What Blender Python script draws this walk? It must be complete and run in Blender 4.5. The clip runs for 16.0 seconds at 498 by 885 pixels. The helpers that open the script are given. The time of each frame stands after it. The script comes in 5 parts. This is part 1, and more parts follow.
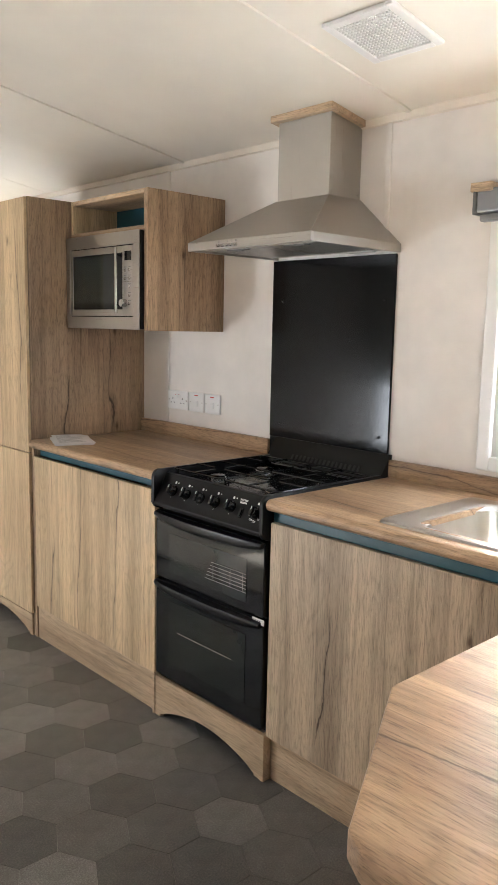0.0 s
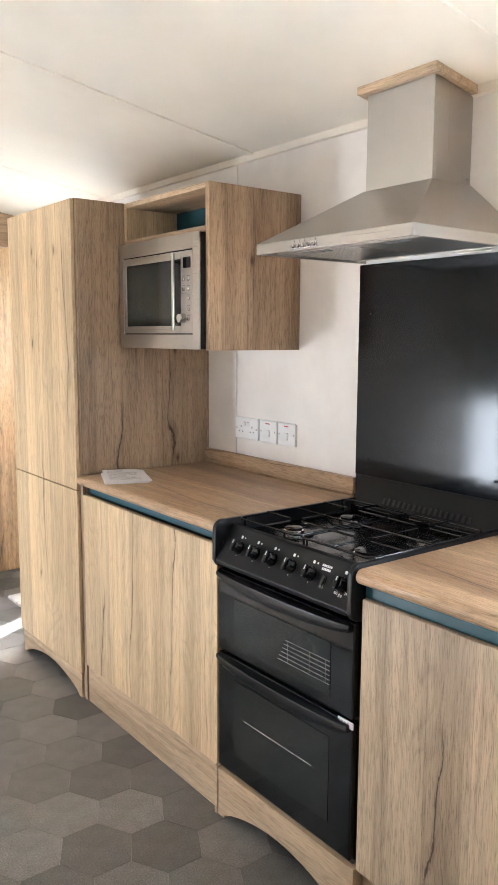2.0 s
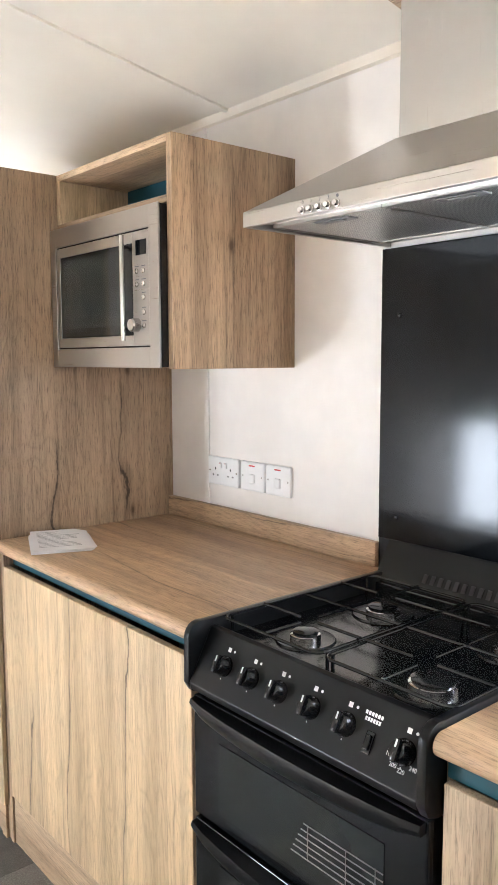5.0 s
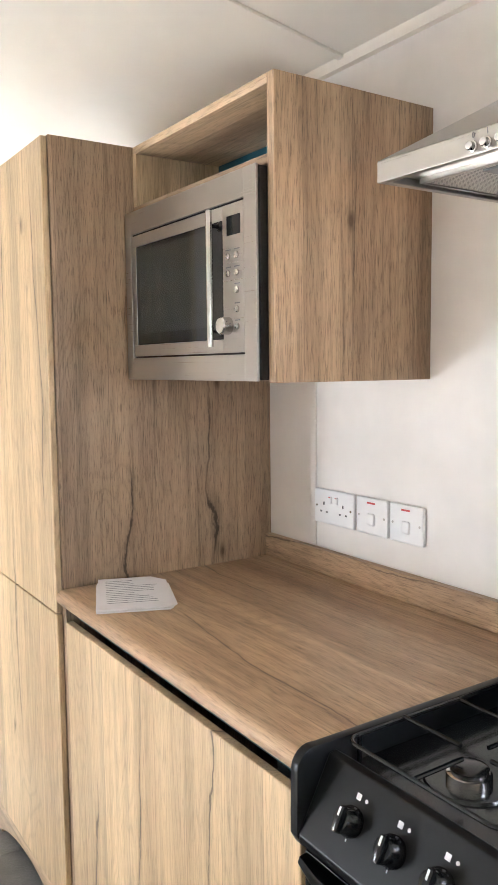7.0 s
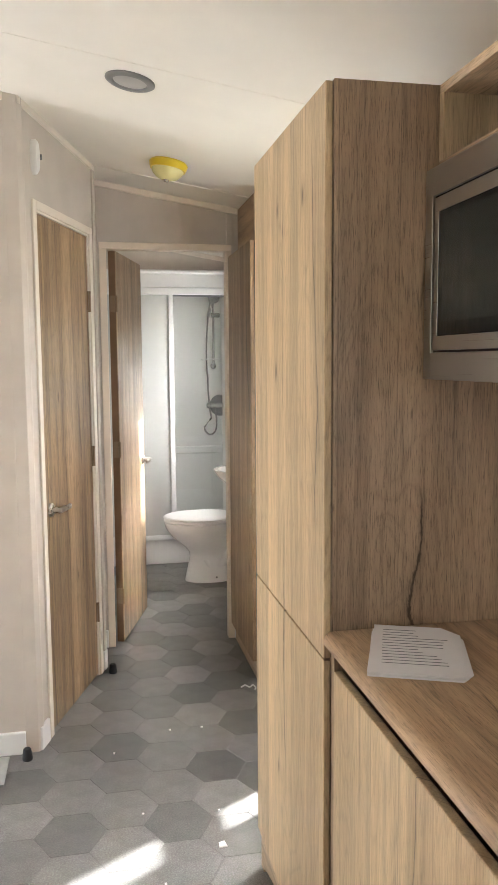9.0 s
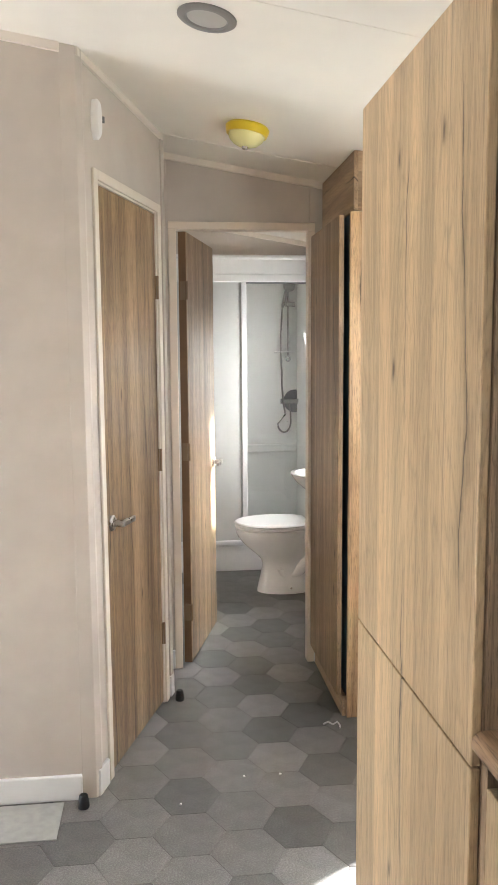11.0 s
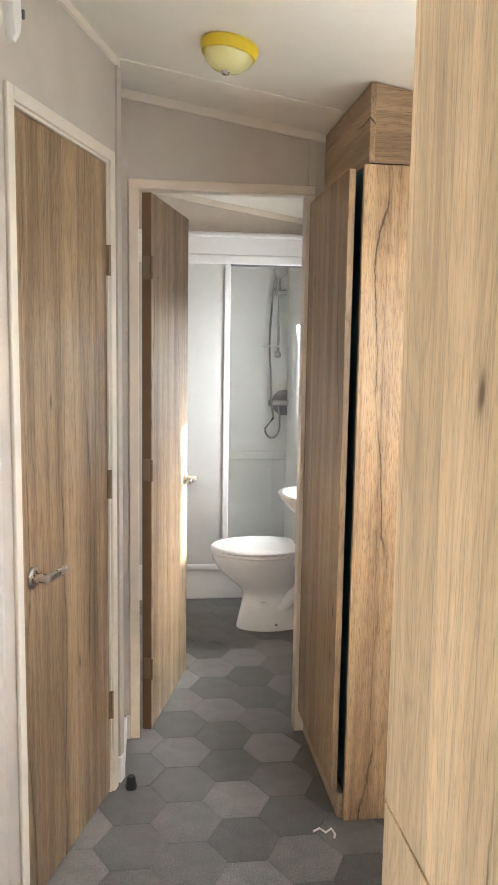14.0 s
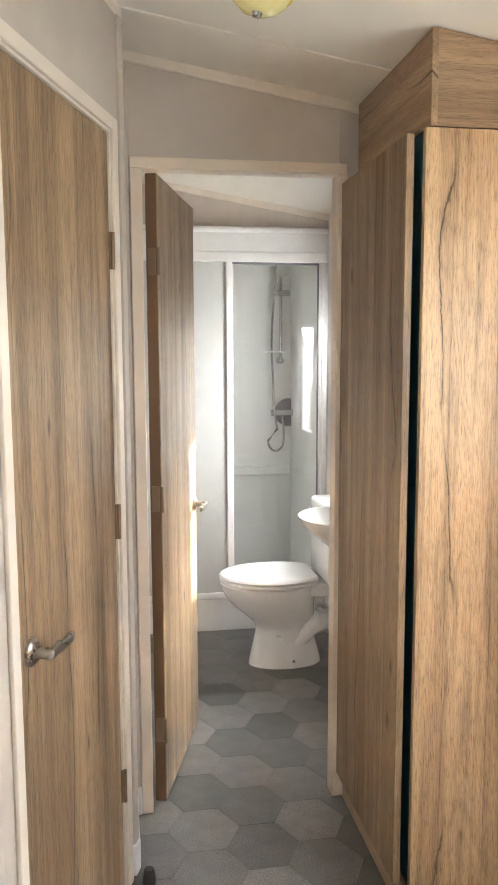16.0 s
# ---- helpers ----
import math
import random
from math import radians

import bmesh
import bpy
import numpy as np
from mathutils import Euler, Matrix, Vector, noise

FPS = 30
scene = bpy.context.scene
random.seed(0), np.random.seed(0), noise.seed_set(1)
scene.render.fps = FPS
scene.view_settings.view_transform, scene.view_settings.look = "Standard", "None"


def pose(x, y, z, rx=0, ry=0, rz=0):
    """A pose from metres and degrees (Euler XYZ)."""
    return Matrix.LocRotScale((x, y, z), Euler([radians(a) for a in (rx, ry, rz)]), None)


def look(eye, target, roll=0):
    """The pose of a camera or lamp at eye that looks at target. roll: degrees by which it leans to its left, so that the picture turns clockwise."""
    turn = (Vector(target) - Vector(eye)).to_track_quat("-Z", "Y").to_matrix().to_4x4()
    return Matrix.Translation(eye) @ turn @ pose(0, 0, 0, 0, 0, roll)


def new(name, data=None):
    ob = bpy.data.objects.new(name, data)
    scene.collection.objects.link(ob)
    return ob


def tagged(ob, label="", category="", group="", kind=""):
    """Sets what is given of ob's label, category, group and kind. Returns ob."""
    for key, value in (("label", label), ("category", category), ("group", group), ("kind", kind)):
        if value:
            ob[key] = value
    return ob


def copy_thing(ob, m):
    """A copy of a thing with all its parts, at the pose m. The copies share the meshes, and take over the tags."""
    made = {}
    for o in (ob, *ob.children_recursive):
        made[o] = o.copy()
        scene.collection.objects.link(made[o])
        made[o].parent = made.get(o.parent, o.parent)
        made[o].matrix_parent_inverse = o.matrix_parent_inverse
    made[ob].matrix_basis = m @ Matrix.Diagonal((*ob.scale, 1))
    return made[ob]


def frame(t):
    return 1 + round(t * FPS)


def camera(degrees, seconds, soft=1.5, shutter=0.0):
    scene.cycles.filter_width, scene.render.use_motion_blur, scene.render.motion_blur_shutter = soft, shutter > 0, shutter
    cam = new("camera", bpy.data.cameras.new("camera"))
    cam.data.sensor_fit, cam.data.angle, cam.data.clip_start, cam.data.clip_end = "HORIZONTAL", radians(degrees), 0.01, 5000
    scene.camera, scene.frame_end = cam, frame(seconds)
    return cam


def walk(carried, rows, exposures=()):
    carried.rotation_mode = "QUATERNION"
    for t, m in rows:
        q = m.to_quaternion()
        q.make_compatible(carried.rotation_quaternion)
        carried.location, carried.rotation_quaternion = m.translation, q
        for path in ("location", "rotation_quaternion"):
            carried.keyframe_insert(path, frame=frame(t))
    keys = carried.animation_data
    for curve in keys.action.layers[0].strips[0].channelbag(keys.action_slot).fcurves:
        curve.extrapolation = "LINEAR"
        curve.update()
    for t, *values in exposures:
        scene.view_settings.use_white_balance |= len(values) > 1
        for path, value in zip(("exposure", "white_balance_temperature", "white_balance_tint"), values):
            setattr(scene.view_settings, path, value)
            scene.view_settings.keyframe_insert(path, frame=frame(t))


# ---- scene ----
cam = camera(35.6, 16.0, 0.85)
PATH = [
    (0, (0.013, 0.071, 1.415), (1.36, 1.521, 1.123), 1.2),
    (0.5, (0.066, 0.193, 1.426), (1.343, 1.707, 1.148), 0.8),
    (1, (0.119, 0.29, 1.426), (1.352, 1.841, 1.156), 0.5),
    (1.5, (0.207, 0.384, 1.426), (1.412, 1.957, 1.155), 0.4),
    (2, (0.344, 0.463, 1.441), (1.545, 2.039, 1.172), 0.3),
    (2.5, (0.41, 0.577, 1.442), (1.63, 2.138, 1.166), 0.1),
    (3, (0.464, 0.727, 1.445), (1.736, 2.247, 1.179), -0.2),
    (5.5, (0.833, 1.177, 1.417), (2.116, 2.697, 1.212), -0.2),
    (6, (0.906, 1.288, 1.424), (2.165, 2.829, 1.221), -0.4),
    (6.5, (0.947, 1.387, 1.421), (2.183, 2.948, 1.223), -0.7),
    (7, (0.999, 1.469, 1.425), (2.096, 3.129, 1.232), -0.6),
    (7.5, (1.107, 1.558, 1.442), (1.975, 3.35, 1.256), -0.0),
    (8, (1.17, 1.613, 1.438), (1.809, 3.498, 1.245), -0.0),
    (8.5, (1.172, 1.687, 1.428), (1.634, 3.622, 1.221), -0.2),
    (9, (1.168, 1.791, 1.435), (1.56, 3.741, 1.227), -0.4),
    (9.5, (1.168, 1.919, 1.441), (1.536, 3.874, 1.234), -0.6),
    (10, (1.159, 2.011, 1.434), (1.476, 3.974, 1.219), -0.7),
    (12.5, (1.19, 2.524, 1.453), (1.361, 4.501, 1.212), 0.2),
    (13, (1.167, 2.631, 1.453), (1.418, 4.599, 1.206), 0.4),
    (13.5, (1.218, 2.756, 1.45), (1.49, 4.722, 1.203), 0.7),
    (14, (1.287, 2.901, 1.451), (1.541, 4.869, 1.205), 0.9),
    (14.5, (1.295, 3.012, 1.447), (1.536, 4.982, 1.2), 0.7),
    (15, (1.258, 3.135, 1.46), (1.511, 5.104, 1.218), 0.2),
    (15.5, (1.199, 3.243, 1.455), (1.491, 5.208, 1.22), -0.2),
    (16, (1.189, 3.325, 1.45), (1.502, 5.287, 1.219), -0.2),
]
EXPOSURES = [(0, 3.15, 6100, 10), (1.5, 3.55, 5900, 10), (5.5, 4.0, 5800, 10), (7.5, 3.75, 5900, 10), (9, 3.15, 6200, 10), (12.5, 3.12, 6050, 10), (16, 3.3, 6150, 10)]
walk(cam, [(t, look(eye, target, roll)) for t, eye, target, roll in PATH], EXPOSURES)

# ---- daylight ----
SUN_EL, SUN_AZ = 27.0, 60.0          # degrees; azimuth clockwise from +y
world = bpy.data.worlds.new("sky")
scene.world = world
world.use_nodes = True
wn = world.node_tree.nodes
sky = wn.new("ShaderNodeTexSky")
sky.sky_type, sky.sun_disc = "NISHITA", False
sky.sun_elevation, sky.sun_rotation = radians(SUN_EL), radians(SUN_AZ)
wn["Background"].inputs["Strength"].default_value = 0.05
world.node_tree.links.new(sky.outputs[0], wn["Background"].inputs["Color"])

sun_data = bpy.data.lights.new("sun", "SUN")
sun_data.energy, sun_data.angle, sun_data.color = 4.8, radians(1.6), (1.0, 0.96, 0.90)
sun = new("sun", sun_data)
_a, _e = radians(SUN_AZ), radians(SUN_EL)
sun.matrix_world = look((10 * math.sin(_a) * math.cos(_e), 10 * math.cos(_a) * math.cos(_e), 10 * math.sin(_e)), (0, 0, 0))


def window_light(name, eye, target, w, h, watts, colour=(0.95, 0.97, 1.0)):
    data = bpy.data.lights.new(name, "AREA")
    data.shape, data.size, data.size_y, data.energy, data.color = "RECTANGLE", w, h, watts, colour
    ob = new(name, data)
    ob.matrix_world = look(eye, target)
    return ob


# first lamp is added: low fill and the bright spot in the splashback
window_light("splashback_fill", (-1.47, 4.30, 0.56), (0, 4.10, 0.60), 0.50, 0.75, 3.6)
window_light("front_skylight", (-0.1, -2.27, 1.35), (-0.1, 0, 1.35), 1.9, 1.1, 0.8)
window_light("kitchen_skylight", (2.29, 0.72, 1.38), (0, 0.72, 1.2), 1.05, 0.6, 1.5)
window_light("entrance_skylight", (2.28, 4.46, 0.92), (0, 4.42, 0.62), 0.65, 1.5, 1.4)
window_light("bathroom_skylight", (2.275, 6.88, 1.30), (1.3, 7.8, 0.8), 0.13, 0.6, 1.8, (1.0, 0.98, 0.94))

# ---- materials ----


class Mat:
    """A node material with short ways to add nodes."""

    def __init__(self, name, rough=0.5, metal=0.0, colour=(0.5, 0.5, 0.5)):
        self.m = bpy.data.materials.new(name)
        self.m.use_nodes = True
        self.t = self.m.node_tree
        self.b = self.t.nodes["Principled BSDF"]
        self.put("Roughness", rough)
        self.put("Metallic", metal)
        self.put("Base Color", (*colour, 1))
        self.co = None

    def put(self, socket, value):
        if isinstance(value, bpy.types.NodeSocket):
            self.t.links.new(value, self.b.inputs[socket])
        else:
            self.b.inputs[socket].default_value = value

    def node(self, kind, **inputs):
        n = self.t.nodes.new(kind)
        for k, v in inputs.items():
            k = k.replace("_", " ")
            if isinstance(v, bpy.types.NodeSocket):
                self.t.links.new(v, n.inputs[k])
            else:
                n.inputs[k].default_value = v
        return n

    def coords(self, scale=(1, 1, 1), loc=(0, 0, 0)):
        if self.co is None:
            self.co = self.t.nodes.new("ShaderNodeTexCoord").outputs["Object"]
        return self.node("ShaderNodeMapping", Vector=self.co, Scale=scale, Location=loc).outputs[0]

    def noise(self, vec, scale, detail=3.0, rough=0.55, distort=0.0):
        return self.node("ShaderNodeTexNoise", Vector=vec, Scale=scale, Detail=detail, Roughness=rough, Distortion=distort).outputs["Fac"]

    def ramp(self, fac, stops):
        n = self.node("ShaderNodeValToRGB", Fac=fac)
        while len(n.color_ramp.elements) < len(stops):
            n.color_ramp.elements.new(0.5)
        for e, (p, c) in zip(n.color_ramp.elements, stops):
            e.position = p
            e.color = (*c, 1) if len(c) == 3 else c
        return n.outputs["Color"]

    def math(self, op, a, b=0.5):
        n = self.t.nodes.new("ShaderNodeMath")
        n.operation = op
        for i, v in enumerate((a, b)):
            if isinstance(v, bpy.types.NodeSocket):
                self.t.links.new(v, n.inputs[i])
            else:
                n.inputs[i].default_value = v
        return n.outputs[0]

    def mix(self, fac, a, b, mode="MIX"):
        n = self.t.nodes.new("ShaderNodeMix")
        n.data_type, n.blend_type = "RGBA", mode
        for i, v in ((0, fac), (6, a), (7, b)):
            if isinstance(v, bpy.types.NodeSocket):
                self.t.links.new(v, n.inputs[i])
            else:
                n.inputs[i].default_value = v if i == 0 else (*v, 1)
        return n.outputs[2]

    def bump(self, height, strength=0.2, dist=0.002):
        n = self.node("ShaderNodeBump", Height=height, Strength=strength, Distance=dist)
        self.put("Normal", n.outputs[0])


def grey(v):
    return (v, v, v)


def wood(name, axis=2, light=(0.63, 0.47, 0.315), dark=(0.43, 0.305, 0.193), rough=0.42, seed=0.0, crack=1.0, depth=1.0):
    """Rustic oak laminate; the grain runs along the axis."""
    m = Mat(name, rough)
    def along(f):
        s = [1.0, 1.0, 1.0]
        s[axis] = f
        return m.coords(tuple(s), (seed, seed * 1.7, seed * 0.6))
    warp = m.noise(along(0.3), 3.0, 2.0)
    bands = m.noise(along(0.05), 9.0, 7.0, 0.62, 0.25)
    fine = m.noise(along(0.055), 420.0, 4.0, 0.75)
    streak = m.noise(along(0.03), 60.0, 5.0, 0.68, 0.25)
    flow = m.noise(along(0.16), 6.0, 2.0, 0.5, 1.2)
    rings = m.math("PINGPONG", m.math("MULTIPLY", m.math("ADD", flow, m.math("MULTIPLY", streak, 0.03)), 16.0), 0.5)
    col = m.ramp(bands, [(0.34, dark), (0.46, tuple(0.45 * a + 0.55 * b for a, b in zip(dark, light))), (0.54, light), (0.66, tuple(min(1, 1.13 * c) for c in light))])
    col = m.mix(0.55 * depth, col, m.ramp(streak, [(0.30, grey(0.40)), (0.48, grey(0.94)), (0.7, grey(1.12))]), "MULTIPLY")
    col = m.mix(0.30, col, m.ramp(rings, [(0.0, grey(0.50)), (0.16, grey(0.90)), (0.34, grey(1.04))]), "MULTIPLY")
    col = m.mix(0.62 * depth, col, m.ramp(fine, [(0.36, grey(0.30)), (0.48, grey(0.98)), (0.66, grey(1.10))]), "MULTIPLY")
    # long cracks and knots
    sep = m.node("ShaderNodeSeparateXYZ", Vector=m.coords((1, 1, 1), (seed, seed * 1.7, seed * 0.6)))
    o1, o2 = [k for k in range(3) if k != axis]
    across = m.math("ADD", sep.outputs[o1], sep.outputs[o2])

    def flat(f):
        return m.node("ShaderNodeCombineXYZ", X=across, Y=m.math("MULTIPLY", sep.outputs[axis], f)).outputs[0]

    # boards of uneven tone side by side
    lane = m.math("ADD", m.math("MULTIPLY", across, 8.3), m.math("MULTIPLY", m.math("SUBTRACT", warp, 0.5), 0.12))
    tone = m.t.nodes.new("ShaderNodeTexWhiteNoise")
    tone.noise_dimensions = "1D"
    m.t.links.new(m.math("FLOOR", lane), tone.inputs["W"])
    col = m.mix(0.55, col, m.ramp(tone.outputs["Value"], [(0.0, grey(0.74)), (0.5, grey(0.98)), (1.0, grey(1.15))]), "MULTIPLY")
    seam = m.math("ABSOLUTE", m.math("SUBTRACT", m.math("FRACT", lane), 0.5))
    col = m.mix(0.5, col, m.ramp(seam, [(0.484, grey(1.0)), (0.493, grey(0.55))]), "MULTIPLY")
    # cracks that wander along the grain
    wander = m.math("ADD", m.math("MULTIPLY", m.noise(flat(0.28), 5.0, 2.0, 0.5), 0.9), m.math("MULTIPLY", m.noise(flat(0.35), 38.0, 5.0, 0.7), 0.075))
    way = m.math("ABSOLUTE", m.math("SUBTRACT", m.math("FRACT", m.math("ADD", m.math("MULTIPLY", across, 4.1), wander)), 0.5))
    line = m.ramp(way, [(0.0, grey(1.0)), (0.0045, grey(0.95)), (0.010, grey(0.30)), (0.045, grey(0.0))])
    mask = m.ramp(m.noise(flat(0.35), 4.0, 2.0), [(0.47, grey(0.0)), (0.55, grey(0.95 * crack))])
    crack_fac = m.math("MULTIPLY", line, mask)
    col = m.mix(crack_fac, col, (0.045, 0.027, 0.016))
    vor = m.node("ShaderNodeTexVoronoi", Vector=flat(0.42), Scale=5.0, Randomness=1.0)
    vor.voronoi_dimensions = "2D"
    wob = m.math("ADD", vor.outputs["Distance"], m.math("MULTIPLY", m.math("SUBTRACT", m.noise(along(0.5), 30.0, 2.0), 0.5), 0.08))
    knot = m.ramp(wob, [(0.015, grey(0.95)), (0.035, grey(0.55)), (0.055, grey(0.18)), (0.10, grey(0.0))])
    some = m.ramp(m.node("ShaderNodeSeparateColor", Color=vor.outputs["Color"]).outputs[0], [(0.74, grey(0.0)), (0.77, grey(1.0))])
    col = m.mix(m.math("MULTIPLY", knot, some), col, (0.10, 0.058, 0.03))
    m.put("Base Color", col)
    m.put("Roughness", m.math("ADD", m.math("MULTIPLY", streak, 0.16), rough - 0.08))
    m.bump(m.math("SUBTRACT", m.math("ADD", fine, streak), crack_fac), 0.22, 0.0015)
    m.put("Specular IOR Level", 0.42)
    return m.m


def paint(name, colour, rough=0.6, weave=0.0, mottle=0.05, scale=6.0):
    m = Mat(name, rough)
    big = m.noise(m.coords(), scale, 3.0)
    col = m.mix(m.ramp(big, [(0.35, grey(0)), (0.65, grey(1))]), tuple(c * (1 - mottle) for c in colour), tuple(min(1, c * (1 + mottle * 0.6)) for c in colour))
    if weave:
        h = m.noise(m.coords((1, 1, 0.18)), 420.0, 2.0)
        w = m.noise(m.coords((0.12, 0.12, 1)), 380.0, 2.0)
        tex = m.math("ADD", h, w)
        col = m.mix(weave, col, m.ramp(tex, [(0.35, grey(0.80)), (0.68, grey(1.08))]), "MULTIPLY")
        m.bump(tex, 0.18, 0.0008)
    else:
        m.bump(m.noise(m.coords(), 160.0, 2.0), 0.05, 0.0006)
    m.put("Base Color", col)
    return m.m


def steel(name, colour=(0.47, 0.445, 0.41), rough=0.28, axis=1):
    m = Mat(name, rough, 1.0, colour)
    s = [1.0, 1.0, 1.0]
    s[axis] = 0.004
    br = m.noise(m.coords(tuple(s)), 900.0, 2.0)
    m.put("Roughness", m.math("ADD", m.math("MULTIPLY", br, 0.03), rough - 0.015))
    m.put("Base Color", m.mix(m.noise(m.coords(), 5.0), tuple(c * 0.95 for c in colour), colour))
    return m.m


def plain(name, colour, rough=0.4, metal=0.0, spec=0.5):
    m = Mat(name, rough, metal, colour)
    n = m.noise(m.coords(), 35.0, 3.0)
    m.put("Base Color", m.mix(n, tuple(c * 0.94 for c in colour), colour))
    m.put("Roughness", m.math("ADD", m.math("MULTIPLY", n, 0.08), rough - 0.04))
    m.put("Specular IOR Level", spec)
    return m.m


OAK = wood("oak_upright", 2, (0.63, 0.465, 0.280), (0.46, 0.328, 0.190), depth=0.7, crack=0.9)
# same oak, darkened: shade on the side faces is put into the colour
OAK_SHADED = wood("oak_upright_shaded", 2, (0.42, 0.292, 0.184), (0.25, 0.167, 0.102), seed=3.3, depth=1.25)
# same oak for the right-hand doors, with weaker light and haze coloured in
OAK_DIM = wood("oak_dim_hazy", 2, (0.54, 0.415, 0.285), (0.34, 0.255, 0.172), seed=5.1, depth=1.0)
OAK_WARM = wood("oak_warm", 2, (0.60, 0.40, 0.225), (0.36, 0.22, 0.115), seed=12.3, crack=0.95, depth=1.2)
OAK_TOP = wood("oak_worktop", 1, (0.49, 0.335, 0.205), (0.31, 0.195, 0.115), rough=0.38, seed=1.7, crack=0.75)
OAK_ACROSS = wood("oak_across", 0, (0.46, 0.315, 0.19), (0.24, 0.15, 0.085), seed=2.9, crack=0.7)
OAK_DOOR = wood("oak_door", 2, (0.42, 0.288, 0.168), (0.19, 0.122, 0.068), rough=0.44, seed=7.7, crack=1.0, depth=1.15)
OAK_EDGE = wood("oak_edge", 1, (0.58, 0.43, 0.28), (0.42, 0.29, 0.175), seed=4.0, crack=0.1)
BROWN_EDGE = plain("brown_door_edge", (0.19, 0.105, 0.052), 0.5)
WALL = paint("pale_wallpaper", (0.76, 0.715, 0.675), 0.6, 0.35)
WALL_HALL = paint("greige_wallpaper", (0.56, 0.50, 0.445), 0.6, 0.35)
CEILING = paint("ceiling_panel", (0.83, 0.785, 0.705), 0.55, 0.0, 0.03, 3.0)
TRIM = paint("cream_trim", (0.78, 0.71, 0.62), 0.4, 0.0, 0.03)
CASING = paint("cream_casing", (0.78, 0.68, 0.57), 0.4, 0.0, 0.03)
WHITE = paint("white_paint", (0.82, 0.81, 0.80), 0.35, 0.0, 0.02)
PLASTIC = plain("white_plastic", (0.82, 0.81, 0.80), 0.3)
CERAMIC = plain("white_ceramic", (0.85, 0.845, 0.84), 0.08)
STEEL = steel("brushed_steel")
STEEL_UP = steel("brushed_steel_upright", axis=2)
CHROME = plain("chrome", (0.62, 0.61, 0.60), 0.12, 1.0)
NICKEL = plain("brushed_nickel", (0.52, 0.49, 0.45), 0.28, 1.0)
BLACK = plain("black_enamel", (0.008, 0.009, 0.010), 0.16)
BLACK_SATIN = plain("black_satin_metal", (0.006, 0.0065, 0.007), 0.30, spec=0.22)
BLACK_MATT = plain("black_matt", (0.012, 0.012, 0.012), 0.6)
BLACK_GLASS = plain("black_glass", (0.005, 0.006, 0.007), 0.05, spec=0.35)
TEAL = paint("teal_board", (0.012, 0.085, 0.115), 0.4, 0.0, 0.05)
GREY_PLASTIC = plain("grey_plastic", (0.16, 0.165, 0.17), 0.4)
ALU = plain("grey_aluminium", (0.30, 0.30, 0.31), 0.4, 0.8)
PANEL_GREY = plain("pale_shower_panel", (0.56, 0.56, 0.54), 0.5)
HINGE = plain("dull_hinge", (0.27, 0.19, 0.12), 0.4, 0.6)
RIM_GREY = plain("grey_rim", (0.20, 0.19, 0.18), 0.35)
BRIGHT_RING = plain("bright_burner_ring", (0.82, 0.81, 0.80), 0.14, 1.0)
MAT_GREY = paint("pale_grey_pile", (0.52, 0.51, 0.50), 0.95, 0.3, 0.12, 40.0)
YELLOW = plain("yellow_film", (0.75, 0.55, 0.02), 0.3)
PAPER = paint("paper", (0.80, 0.78, 0.80), 0.7, 0.0, 0.03, 20.0)
INK = plain("grey_ink", (0.18, 0.18, 0.2), 0.7)
RED_INK = plain("red_ink", (0.5, 0.05, 0.05), 0.6)
WHITE_INK = plain("white_print", (0.75, 0.75, 0.75), 0.5)
# pale so that the added lounge covering throws light up from the floor
BOUNCE_SHEET = paint("pale_bounce_sheet", (0.78, 0.71, 0.62), 0.95, 0.3, 0.08)
GRASS = paint("grass", (0.07, 0.11, 0.03), 0.9, 0.0, 0.3, 2.0)
GROUT = plain("pale_joint", (0.26, 0.25, 0.24), 0.5)
BLACK_PANEL = plain("black_splashback", (0.003, 0.004, 0.005), 0.11, spec=0.22)
DARK_MESH = plain("dark_mesh_glass", (0.017, 0.020, 0.019), 0.08, spec=0.4)
VENT_DARK = plain("duct_shadow", (0.22, 0.20, 0.18), 0.8)
GREY_OFFCUT = paint("grey_offcut", (0.36, 0.36, 0.34), 0.6, 0.0, 0.1, 30.0)
OAK_SHELF = wood("oak_shelf", 1, (0.57, 0.41, 0.26), (0.35, 0.23, 0.14), seed=6.2, crack=0.3)
OAK_ALONG = wood("oak_along", 1, (0.46, 0.315, 0.19), (0.24, 0.15, 0.085), seed=8.8)
OAK_DARK2 = wood("oak_cabinet_side", 2, (0.53, 0.365, 0.225), (0.30, 0.19, 0.11), seed=9.4, depth=1.2)


def perforated():
    m = Mat("fine_filter_mesh", 0.38, 0.9, (0.50, 0.49, 0.47))
    co = m.coords((1, 1, 1))
    v = m.node("ShaderNodeTexVoronoi", Vector=co, Scale=190.0, Randomness=0.0)
    m.put("Base Color", m.ramp(v.outputs["Distance"], [(0.30, grey(0.10)), (0.42, (0.50, 0.49, 0.47))]))
    m.bump(v.outputs["Distance"], 0.5, 0.002)
    return m.m


FILTER_MESH = perforated()


